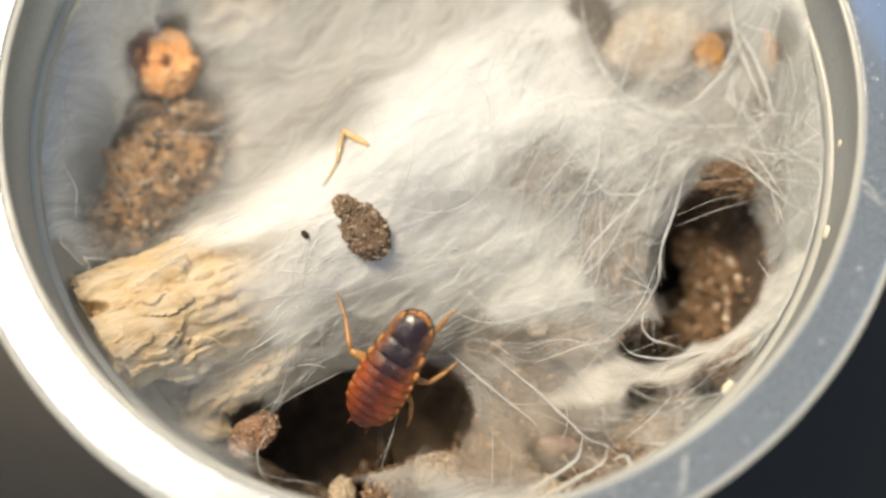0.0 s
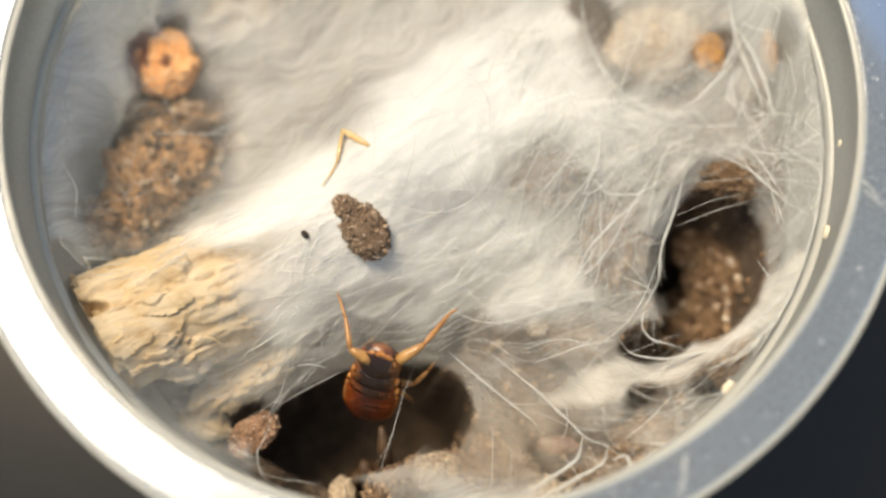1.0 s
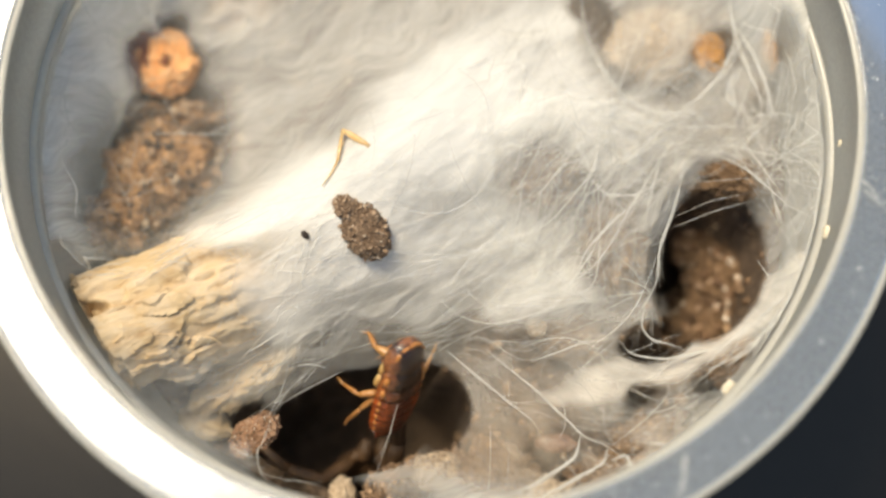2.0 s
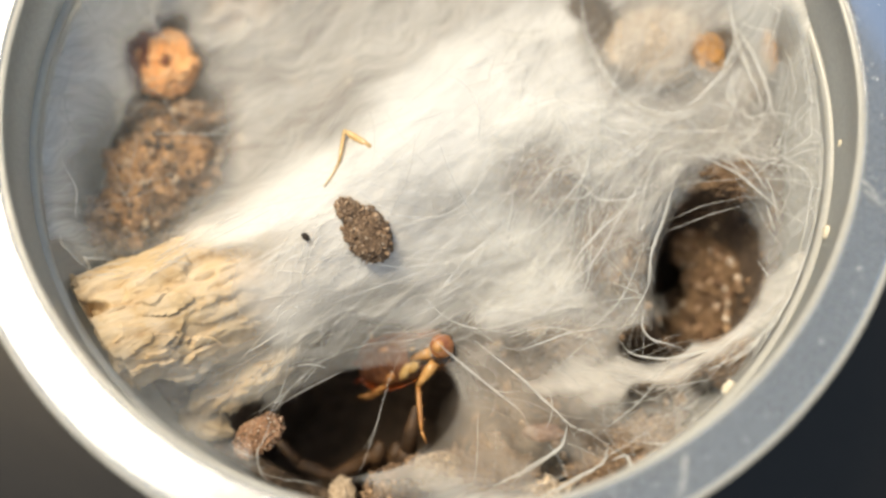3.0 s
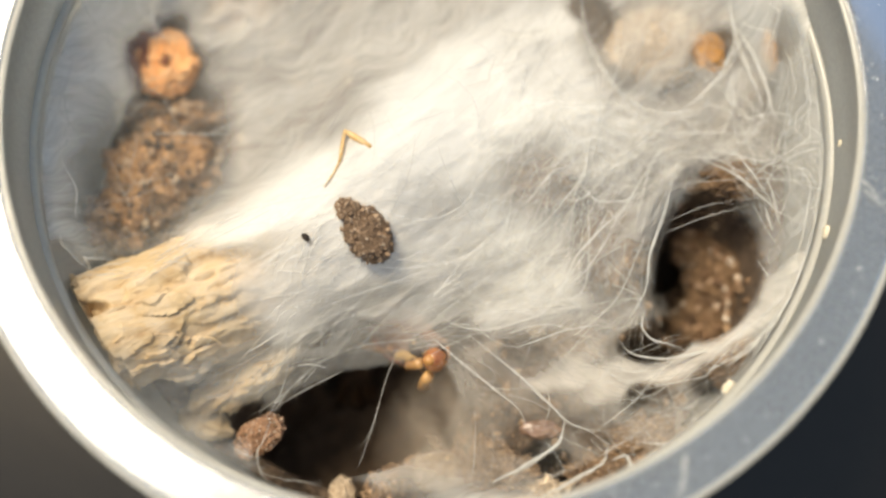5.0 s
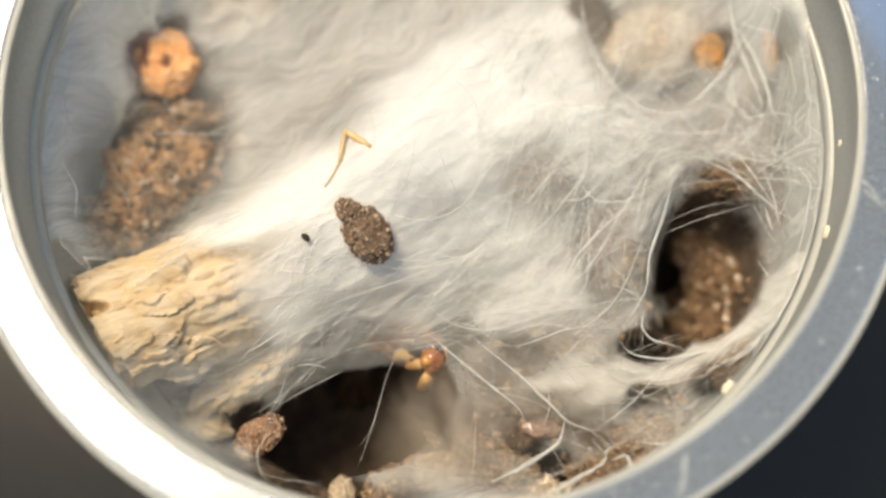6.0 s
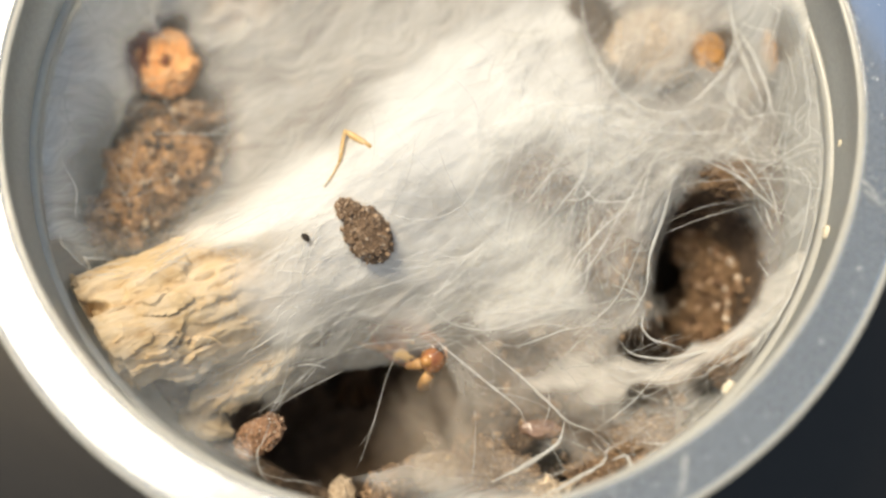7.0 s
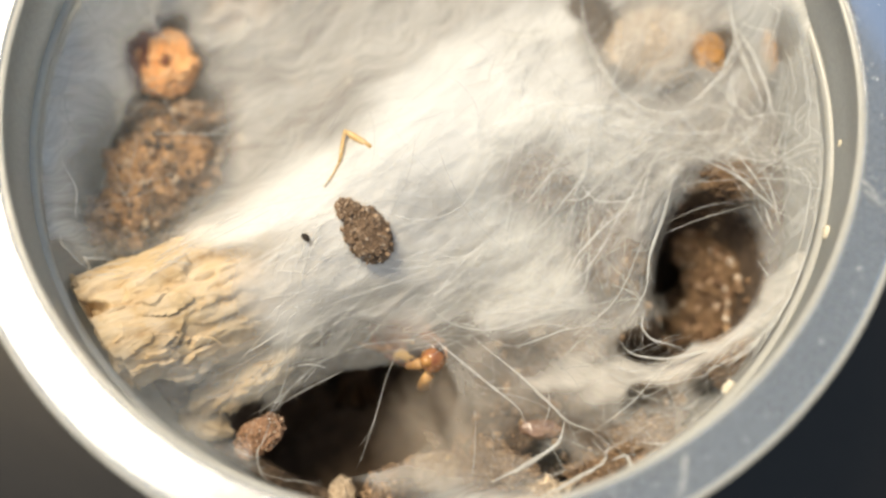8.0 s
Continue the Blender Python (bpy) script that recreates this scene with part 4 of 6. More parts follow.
def build_silk():
    rng = np.random.RandomState(11)
    web = empty("silk_web")
    tagged(web, "dense white spider silk matted over wood and soil", "web")
    ridge = ((-34.4, -16.7), (-13.9, -8.4), (3.2, -3.0), (14.2, 17.1))
    bank = ((0.9, -19.1), (14.9, -15.7), (21.0, -5.5), (35.9, 1.9))
    slope = ((-0.2, -19.1), (4.8, -23.7), (10.7, -28.2), (17.1, -32.6))
    sheet("silk_sheet", -40, 40, -38, 34, 0.24, silk_height, main_density, M_SILK, ridge, web)
    a = fibres(rng, 60, (3.8, 1.5), 20, 8, 50, 12, 16, silk_height, 0.3)
    b = fibres(rng, 150, (-8.0, -11.5), 16, 7, 25, 14, 14, silk_height, 0.35)
    c = fibres(rng, 110, (-9.5, -19.0), 8, 5, 35, 18, 9, silk_height, 0.4)
    d = fibres(rng, 110, (7.0, -13.0), 12, 6.5, 15, 17, 14, silk_height, 0.6)
    e = fibres(rng, 60, (-17.0, 4.0), 14, 10, 20, 25, 16, silk_height, 0.5)
    threads("fine_threads", clear_of_holes(np.concatenate([a, b, c, d, e])), 0.012, web, thick=0.008 + 0.022 * rng.rand(4000) ** 3)
    e = strands(rng, 34, (-34.29, 2.84), 6, 15, 0, 80, 45, 8, 0.9, silk_height, 0.8, 20)
    f = fibres(rng, 120, (31.4, 7.24), 7, 10, 20, 24, 13, silk_height, 1.4)
    g = fibres(rng, 130, (35.0, -9.7), 4.5, 14, -8, 24, 11, silk_height, 1.2)
    threads("loose_threads", clear_of_holes(np.concatenate([e, f, g])), 0.03, web, thick=0.01 + 0.04 * rng.rand(4000) ** 3)
    # bright wisps where the silk lies on the wood and at the burrow's upper edge
    a = fibres(rng, 46, (-11.23, -13.05), 4.2, 3.0, 40, 24, 5, silk_height, 0.3)
    b = fibres(rng, 40, (-12.72, -22.86), 2.2, 3.4, 20, 18, 5, silk_height, 0.3)
    c = fibres(rng, 46, (-25.81, -13.56), 7.0, 1.6, 25, 10, 7, silk_height, 0.3)
    d = fibres(rng, 40, (9.80, 11.24), 5.0, 4.0, 60, 20, 7, silk_height, 0.3)
    threads("loose_threads", clear_of_holes(np.concatenate([a, b, c, d])), 0.03, web, thick=0.015 + 0.05 * rng.rand(400) ** 2, tip=0.05, material=M_STRAND)
    tangle = empty("tangled_web")
    tagged(tangle, "loose tangle of white silk threads round a burrow mouth", "web")
    sheet("silk_sheet", 2, 36, -24, 12, 0.24, tangle_height, tangle_density, M_SILK_TANGLE, bank, tangle)
    a = fibres(rng, 340, (17.5, -5.5), 13, 9, -15, 34, 15, tangle_height, 1.6)
    b = fibres(rng, 110, (9.5, -13.7), 12, 4, 18, 13, 14, tangle_height, 1.2)
    c = fibres(rng, 220, (27.94, -1.0), 10, 4.0, 5, 22, 14, tangle_height, 1.4)
    threads("threads", clear_of_holes(np.concatenate([a, b, c]), 0.95), 0.028, tangle, thick=0.01 + 0.045 * rng.rand(4000) ** 3.5)
    knots = [fan(rng, 36, (18.17, 1.24), 13, 0, 300, tangle_height, 1.0), fan(rng, 36, (16.64, -4.65), 10, 200, 360, tangle_height, 0.9),
             fan(rng, 34, (25.17, -4.99), 11, 120, 240, tangle_height, 0.8), fan(rng, 22, (30.91, -0.06), 9, 90, 360, tangle_height, 0.8),
             fan(rng, 22, (33.52, -3.79), 9, 20, 260, tangle_height, 0.8), fan(rng, 22, (22.43, -15.85), 10, 190, 160, tangle_height, 0.7),
             fan(rng, 22, (16.1, -17.2), 14, 170, 60, tangle_height, 0.8), fan(rng, 10, (7.7, -10.07), 11, 220, 120, tangle_height, 0.6),
             fan(rng, 18, (35.14, 1.67), 8, 150, 200, tangle_height, 0.9)]
    threads("fanned_threads", clear_of_holes(np.concatenate(knots), 0.9), 0.03, tangle, thick=0.012 + 0.05 * rng.rand(400) ** 2.5)
    film = empty("silk_film")
    tagged(film, "thin grey-white silk film stretched over soil", "web")
    sheet("silk_sheet", -4, 40, -39, -14, 0.24, film_height, near_film_density, M_SILK_FILM, slope, film)
    sheet("silk_sheet", 4, 40, -39, -12, 0.24, lambda x, y: film_height(x, y) - 0.3, far_film_density, M_SILK_FILM, slope, web)
    flap = sheet("flap", -2, 16, -38, -18, 0.3, lambda x, y: film_height(x, y) + 0.25, flap_density, M_SILK_DUSTY, slope, film, "loose flap of thin dusty silk")
    a = fibres(rng, 110, (28.35, -23.5), 9, 5, 35, 16, 12, film_height, 0.8)
    b = fibres(rng, 45, (24.0, -31.0), 9, 5, 30, 45, 9, film_height, 0.8)
    threads("loose_threads", clear_of_holes(np.concatenate([a, b]), 0.95), 0.028, web, thick=0.01 + 0.04 * rng.rand(1000) ** 3)
    a = fibres(rng, 90, (11.58, -26.0), 14, 7, -12, 24, 12, film_height, 0.6)
    b = fibres(rng, 60, (12.0, -21.0), 10, 2.5, 10, 20, 10, film_height, 0.8)
    threads("threads", clear_of_holes(np.concatenate([a, b]), 0.95), 0.02, film, thick=0.01 + 0.035 * rng.rand(1000) ** 3.5)
    # single strands and ropes that stand out
    OVER.update({web.name: silk_height, tangle.name: tangle_height, film.name: film_height})
    rope("strand", [(-31.1, 1.26, 30), (-25.55, 0.94, 31), (-19.65, 0.66, 31)], 0, 0.03, web, n=3, seed=31)
    rope("strand", [(-37.12, 8.18, 33), (-37.57, 5.42, 32), (-38.1, 2.41, 33)], 0, 0.04, web, n=2, seed=32)
    rope("strand", [(-36.63, -11.12, 33), (-36.01, -12.88, 32), (-34.07, -14.37, 32), (-30.78, -13.63, 33)], 0, 0.05, web, n=4, seed=33)
    rope("strand", [(-24.74, 14.14, 29), (-23.26, 15.99, 30), (-20.84, 16.66, 30), (-19.53, 14.61, 30), (-21.1, 12.42, 29), (-24.15, 12.23, 29)], 0, 0.05, web, n=5, seed=34)
    for i, (p, q) in enumerate((((-32.28, 13.65, 30), (-28.23, 15.48, 31)), ((-31.55, 15.15, 31), (-28.84, 12.29, 30)), ((-30.43, 16.51, 31), (-30.1, 12.97, 30)), ((-26.45, 12.95, 30), (-23.14, 11.09, 31)), ((-33.68, 11.97, 30), (-30.78, 13.99, 30)), ((-25.1, 10.6, 30), (-19.59, 12.41, 31)))):
        rope("strand", [p, (Vector(p) + Vector(q)) / 2 + Vector((0.3, 0.2, 0.2)), q], 0, 0.05, web, n=3, seed=80 + i)
    rope("strand", [(31.08, 15.79, 33), (31.68, 11.47, 33), (32.62, 8.12, 32.5), (34, 2.75, 33)], 0, 0.085, web, n=14, seed=35, loose=2.6)
    rope("strand", [(34.28, 13.57, 34), (35.72, 11.59, 34), (34.37, 7.87, 33)], 0, 0.06, web, n=6, seed=36, loose=2.5)
    rope("strand", [(32.5, 7.88, 33), (31.2, 5.78, 32), (31.21, 3.21, 32), (33.01, 2.25, 32)], 0, 0.07, web, n=8, seed=37, loose=2.4)
    rope("strand", [(29.44, 5.79, 32), (31.22, 8.86, 33), (31.66, 11.14, 33)], 0, 0.075, web, n=10, seed=38, loose=2.6)
    rope("strand", [(33.5, -4.1, 33), (34.44, -6.66, 32.5), (34.99, -9.8, 32)], 0, 0.05, web, n=5, seed=39)
    rope("strand", [(34.98, -17.77, 33), (33.13, -20.34, 33), (30.66, -23.2, 32), (28.28, -24.65, 31)], 0, 0.09, web, n=6, seed=40)
    rope("strand", [(36.85, 0.91, 35), (34.85, 1.67, 34), (31, 1.19, 33)], 0, 0.04, web, n=3, seed=41)
    rope("strand", [(24.86, -5.6, 33), (32.29, -5.01, 33), (36.84, -6.1, 35), (40.04, -8.12, 39)], 0, 0.025, web, n=3, seed=42)
    rope("strand", [(15.77, 17.1, 31), (16.54, 10.66, 31.5), (18.55, 5.19, 32), (22.45, 2.2, 32.5), (27.59, 2.15, 33)], 0, 0.07, web, n=12, seed=94, loose=2.5)
    rope("strand", [(24.07, 1.22, 33), (27.7, 4.05, 33), (30.82, 7.24, 33), (32.61, 10.88, 33.5)], 0, 0.06, web, n=8, seed=95, loose=3)
    rope("strand", [(19.41, 16.95, 31), (19.43, 12.9, 31), (19.88, 6.3, 31)], 0, 0.03, web, n=2, seed=43)
    rope("strand", [(-8.02, -21.15, 31), (-11.3, -23.72, 31), (-14.32, -26.43, 30.5), (-16.19, -29.96, 30)], 0, 0.02, web, n=1, seed=44)
    rope("strand", [(-8.51, -24.29, 31), (-12.34, -26.26, 31), (-15.1, -27.83, 30.5)], 0, 0.03, web, n=2, seed=45)
    rope("strand", [(-15.58, -29.25, 30.6), (-16.7, -32.25, 30.4), (-16.29, -34.16, 30.4), (-15.15, -36.25, 31)], 0, 0.035, web, n=4, seed=90)
    rope("strand", [(-16.42, -33.67, 30.4), (-18.03, -34.63, 31), (-18.07, -36.03, 31), (-16.78, -36.74, 31.5)], 0, 0.02, web, n=2, seed=91)
    rope("strand", [(-16.14, -34.72, 30.5), (-14.26, -35.33, 30.6), (-12.08, -35.55, 30.6), (-10.14, -36.04, 31)], 0, 0.02, web, n=2, seed=92)
    rope("strand", [(-19.2, -31.97, 32), (-17.56, -33, 31), (-16.42, -33.25, 30.5)], 0, 0.03, web, n=3, seed=93)
    rope("strand", [(27.83, -1.94, 33.5), (32.23, -4.41, 33.5), (35.37, -7.82, 33.5), (37.41, -10.33, 33.5)], 0, 0.06, tangle, n=6, seed=200, loose=1.8)
    rope("strand", [(17.02, 0.93, 34.0), (19.53, 0.42, 34.0), (22.69, -0.46, 34.0)], 0, 0.05, tangle, n=3, seed=201, loose=1.8)
    rope("strand", [(17.37, 0.93, 34.0), (16.75, -3.52, 34.0), (15.03, -7.45, 34.0)], 0, 0.05, tangle, n=6, seed=202, loose=1.8)
    rope("strand", [(31.35, -0.71, 33.5), (33.31, -3.68, 33.5), (35.41, -7.33, 33.5)], 0, 0.045, tangle, n=4, seed=203, loose=1.8)
    rope("strand", [(34.44, -7.26, 33.3), (35.12, -10.14, 33.3)], 0, 0.06, tangle, n=3, seed=204, loose=1.8)
    rope("strand", [(13.67, -16.82, 33.5), (15.47, -12.63, 33.5), (18.09, -9.80, 33.5), (22.49, -6.08, 33.5)], 0, 0.045, tangle, n=6, seed=205, loose=1.8)
    rope("strand", [(15.43, -4.35, 33.8), (17.60, -7.09, 33.8), (20.70, -7.10, 33.8), (23.63, -4.99, 33.8)], 0, 0.045, tangle, n=6, seed=206, loose=1.8)
    rope("strand", [(10.54, -7.36, 33.8), (13.46, -3.73, 33.8), (17.49, -2.52, 33.8)], 0, 0.035, tangle, n=6, seed=207, loose=1.8)
    rope("strand", [(32.23, -13.69, 33.0), (33.45, -16.03, 33.0), (34.11, -18.34, 33.0)], 0, 0.04, web, n=4, seed=208, loose=1.8)
    rope("strand", [(34.52, -19.50, 32.0), (32.16, -21.50, 32.0), (29.25, -23.76, 32.0), (26.71, -24.88, 32.0)], 0, 0.075, web, n=5, seed=209, loose=1.8)
    rope("strand", [(30.68, 12.60, 34.0), (33.05, 8.68, 34.0), (34.47, 4.19, 34.0), (34.92, 1.05, 34.0)], 0, 0.08, web, n=10, seed=210, loose=1.8)
    rope("strand", [(31.29, 7.00, 33.5), (30.21, 3.81, 33.5), (31.50, 1.60, 33.5)], 0, 0.05, web, n=6, seed=211, loose=1.8)
    rope("strand", [(18.19, 1.43, 34), (25.09, 0.51, 33.6), (34.75, 0.3, 34)], 0.2, 0.035, tangle, n=3, seed=51)
    rope("strand", [(18.19, 1.43, 34), (18.06, -0.23, 33.5), (16.94, -4.04, 33)], 0, 0.04, tangle, n=3, seed=52)
    rope("strand", [(25.39, -4.88, 33.5), (24.23, -8.92, 33), (22.88, -12.32, 32.5), (22.51, -15.7, 32), (21.06, -18.17, 31.5)], 0, 0.08, tangle, "white rolled edge of the burrow mouth", n=7, seed=53)
    rope("strand", [(24.21, -10.24, 33), (28.74, -8.31, 32.6), (32.99, -7.14, 33)], 0, 0.025, tangle, n=3, seed=54)
    rope("strand", [(24.1, -9.22, 33), (28.24, -7.28, 32.6), (32.18, -6.53, 33)], 0, 0.02, tangle, n=3, seed=55)
    rope("strand", [(16.94, -4.04, 33), (16.92, -12.47, 33), (16.21, -16.86, 33), (10.95, -17.27, 32.5), (4.83, -18.45, 32)], 0, 0.035, tangle, n=4, seed=56)
    rope("strand", [(16.66, -11.88, 33), (14.31, -15.4, 33), (12.36, -18, 32)], 0, 0.045, tangle, n=4, seed=57)
    rope("strand", [(27.25, -2.12, 33.5), (30.15, -2.32, 33.2), (33.21, -4.1, 33)], 0, 0.045, tangle, n=5, seed=58)
    rope("strand", [(23.82, -0.77, 34), (19.12, -3.83, 34), (16.22, -6.97, 33.5), (13.97, -6.66, 33.5)], 0, 0.05, tangle, n=6, seed=59)
    rope("strand", [(8.83, -9.05, 33.5), (4.29, -13.19, 33.5), (0.09, -18.4, 32.5)], 0, 0.04, tangle, n=4, seed=60)
    rope("strand", [(21.06, -18.17, 31.5), (20.76, -20.06, 31), (21.54, -21.22, 31), (24.82, -22.26, 31)], 0, 0.055, web, n=4, seed=61)
    rope("strand", [(18.48, -21.21, 31), (19.25, -22.81, 31), (23.1, -23.39, 31), (29.18, -22.05, 31.5), (35.3, -17.2, 33)], 0, 0.06, web, n=12, seed=62, loose=1.8)
    rope("strand", [(1.47, -22.32, 31), (5.34, -25.62, 30.5), (10.55, -29.73, 30), (10.8, -31.08, 29.8)], 0, 0.065, film, n=3, seed=63)
    rope("strand", [(5.37, -22.33, 31), (10.3, -26.26, 30.8), (15.13, -31.21, 30.5), (17.27, -32.31, 30.5)], 0, 0.075, film, n=4, seed=64)
    rope("strand", [(14.59, -30.94, 30.5), (13.97, -33.4, 30.5), (11.75, -35.03, 30.5), (7.39, -37.17, 30.5)], 0, 0.13, film, n=5, seed=65)
    rope("strand", [(9.79, -23.76, 31), (14.83, -21.89, 31), (18.48, -21.21, 31)], 0, 0.045, film, n=3, seed=66)
    rope("strand", [(-1.45, -23.21, 30), (-2.65, -26.06, 30), (-3.95, -30.73, 29.5), (-5.56, -35.59, 29)], 0, 0.028, film, n=1, seed=67, loose=0.6)
    rope("strand", [(17.27, -32.31, 30.5), (21.18, -29.35, 30.8), (23.47, -26.89, 31), (21.85, -26.33, 31)], 0, 0.03, film, n=4, seed=68)
    rope("strand", [(16.83, -32.06, 30.6), (16.33, -33.96, 30.6), (13.35, -35.58, 30.6), (9.53, -37.45, 30.6)], 0, 0.11, web, n=6, seed=96)
    rope("strand", [(16.94, -33.69, 30.6), (18.29, -33.19, 30.8), (18.87, -34.81, 30.8), (18.13, -36.45, 31)], 0, 0.1, web, n=5, seed=97)
    rope("strand", [(18.86, -31.86, 31), (22.56, -32.5, 31.5), (25.56, -32.22, 33)], 0, 0.05, web, n=5, seed=98)
    rope("strand", [(22.53, -33.73, 43), (21.94, -35.49, 45.5), (21.74, -36.82, 45.4), (21.13, -39.2, 45.4)], 0, 0.1, web, "silk strand across the rim", n=4, seed=69)
    rope("strand", [(39.52, -7.86, 41), (39.57, -10.32, 45.6), (41.9, -13.14, 45.4)], 0, 0.05, web, "silk strand across the rim", n=4, seed=70)
    rope("strand", [(39.74, -8.32, 41), (39.74, -11.3, 45.6), (41.85, -13.68, 45.4)], 0, 0.05, web, "silk strand across the rim", n=3, seed=71)
    for ob in web.children[:] + tangle.children[:] + film.children[:]:
        if ob.name.split(".")[0] in ("threads", "fine_threads", "loose_threads", "fanned_threads"):
            ob["kind"] = "stuff"
    return web, tangle, film, flap


# ---- things in the cup ----
def build_clods():
    def place(ob, at, turn=(0, 0, 0)):
        ob.matrix_world = pose(at[0] * MM, at[1] * MM, at[2] * MM, *turn)
        return ob

    pellet = empty("clay_pellet")
    tagged(pellet, "orange clay pellet with a dark pit in its face", "pellet")
    lump("body", 3.55, (1.0, 1.05, 0.72), M_CLAY, 3, 0.16, 0.55, 5, pellet)
    # the shade on the pellet's left, put in as a dark lump
    dark = lump("dark_side", 3.7, (0.85, 1.0, 0.75), M_CLAY_DARK, 5, 0.16, 0.55, 4, pellet, "dark red lump coloured as the pellet's shaded side")
    dark.location = Vector((-1.5, 0.5, -0.5)) * MM
    # no hollow is cut: the pit's shade is this lump's dark colour
    pit = lump("pit", 0.62, (1, 1.3, 0.5), M_CLAY_DARK, 8, 0.45, 0.5, 3, pellet, "dark pit")
    pit.location = Vector((0.5, -0.6, 2.45)) * MM
    place(pellet, (-29.7, 11.75, 25))
    for at, r, sq, seed in (((-29.4, -0.3, 23), 5.9, (1.0, 0.85, 0.75), 1), ((-33.0, -6.0, 23), 4.6, (0.95, 0.8, 0.8), 2), ((-28.6, 6.3, 22.5), 3.4, (1.5, 0.5, 0.6), 7), ((-21.28, 18.83, 23.5), 3.4, (1.3, 0.9, 0.7), 11)):
        clod = empty("soil_clod")
        lump("body", r, sq, M_CLOD, seed, 0.26, 0.36, 5, clod)
        crumbs(clod, 420, [r * c for c in sq], 0.5, 60 + seed)
        tagged(place(clod, at), "rough brown crumbly clod of soil", "clod", "clods beside the wall")
    tagged(place(lump("pale_clod", 5.4, (1.05, 0.85, 0.8), M_PALE, 4, 0.15, 0.6, 5), (24.79, 14.05, 24)), "pale clod of soil veiled by silk", "clod")
    tagged(place(lump("resin_bit", 1.9, (0.9, 1.2, 0.8), M_AMBER, 6, 0.25, 0.5, 4), (30.04, 11.84, 27)), "amber-coloured crumb stuck in silk", "crumb")
    tagged(place(lump("resin_bit", 1.3, (0.7, 1.8, 0.8), M_AMBER, 9, 0.3, 0.5, 4), (36.45, 11.65, 28)), "amber-coloured crumb stuck in silk", "crumb")
    clump = empty("soil_clump")
    lump("body", 2.45, (1.15, 0.86, 0.45), M_CLUMP, 12, 0.2, 0.5, 5, clump).matrix_basis = pose(0.2 * MM, -0.3 * MM, 0, 0, 0, -55)
    lump("lobe", 1.4, (1.0, 0.8, 0.5), M_CLUMP, 14, 0.25, 0.5, 4, clump).matrix_basis = pose(-1.65 * MM, 1.85 * MM, 0.25 * MM, 0, 0, -40)
    crumbs(clump, 420, (2.8, 2.1, 1.1), 0.21, 70, M_ASH_GRAIN).matrix_basis = pose(0.2 * MM, -0.3 * MM, 0, 0, 0, -55)
    crumbs(clump, 160, (1.5, 1.15, 0.75), 0.2, 72, M_ASH_GRAIN).matrix_basis = pose(-1.65 * MM, 1.85 * MM, 0.25 * MM, 0, 0, -40)
    place(clump, (-6.63, -11.13, 35.5), (20, 8, 0))
    tagged(clump, "grey-brown clump of soil crumbs lying on silk", "clump")
    speck = place(lump("dark_speck", 0.5, (1.0, 0.6, 0.5), M_SPIDER_DARK, 13, 0.3, 0.6, 3), (-12.21, -12.1, 36.5), (0, 0, -45))
    tagged(speck, "tiny dark speck of debris on white silk", "speck")
    dirt = empty("rim_clod")
    lump("body", 2.2, (1.2, 0.75, 0.4), M_RED_LOAM, 17, 0.3, 0.6, 5, dirt)
    crumbs(dirt, 420, (2.6, 1.65, 0.9), 0.14, 71, M_GLINT)
    place(dirt, (-17.65, -30.0, 27.6), (0, 0, 40))
    tagged(dirt, "red-brown clump of soil hanging in silk at the burrow mouth", "clod")
    for at, r, seed in (((38.28, -12.59, 38), 0.75, 21), ((40.21, -3.64, 38.5), 0.55, 22), ((28.49, -27, 34), 0.8, 23)):
        tagged(place(lump("pale_crumb", r, (1, 1.1, 0.8), M_PALE_CRUMB, seed, 0.35, 0.5, 3), at), "pale crumb stuck to the cup wall", "crumb", "crumbs on the wall")
    for at, r, sq, mat, seed in (((6.49, -35.03, 25), 2.6, (1.2, 0.8, 0.7), M_LOAM, 31), ((10.94, -3.26, 28.2), 3.8, (1.1, 0.9, 0.55), M_LOAM, 38), ((19.07, -9.95, 27.2), 3.8, (0.8, 1.3, 0.5), M_LOAM, 39), ((31.58, -3.41, 28.4), 2.4, (1.3, 0.8, 0.6), M_BROWN, 41), ((21.9, -30.8, 25), 3.6, (1.1, 0.8, 0.7), M_LOAM, 32), ((16.66, -34.2, 25), 2.8, (1.1, 0.8, 0.7), M_LOAM, 33),
                                 ((14.18, -19.91, 26), 2.4, (1.2, 0.9, 0.7), M_LOAM, 34), ((6.48, -33.78, 26), 3.2, (1.2, 0.7, 0.6), M_LOAM, 35), ((30.99, -22.08, 25), 2.6, (1, 1, 0.8), M_LOAM, 36), ((10.42, -35.87, 25), 2.8, (1.3, 0.7, 0.6), M_PALE, 37)):
        tagged(place(lump("soil_clod", r, sq, mat, seed, 0.42, 0.32, 5), at), "brown clod of soil under thin silk", "clod", "clods under the silk film")
    for at, r, sq, mat, seed in (((-4.31, -34.89, 23.0), 2.3, (1.2, 0.9, 0.6), M_LOAM, 71), ((-1.46, -33.59, 23.0), 2.0, (1.1, 0.9, 0.6), M_LOAM, 72), ((2.84, -34.28, 23.8), 2.6, (1.2, 0.8, 0.6), M_LOAM, 73), ((6.27, -32.36, 24.2), 2.2, (1.2, 0.9, 0.6), M_LOAM, 74), ((4.88, -30.92, 22.5), 1.7, (1.1, 1.0, 0.7), M_LOAM, 75)):
        clod = empty("soil_clod")
        lump("body", r, sq, mat, seed, 0.35, 0.35, 5, clod)
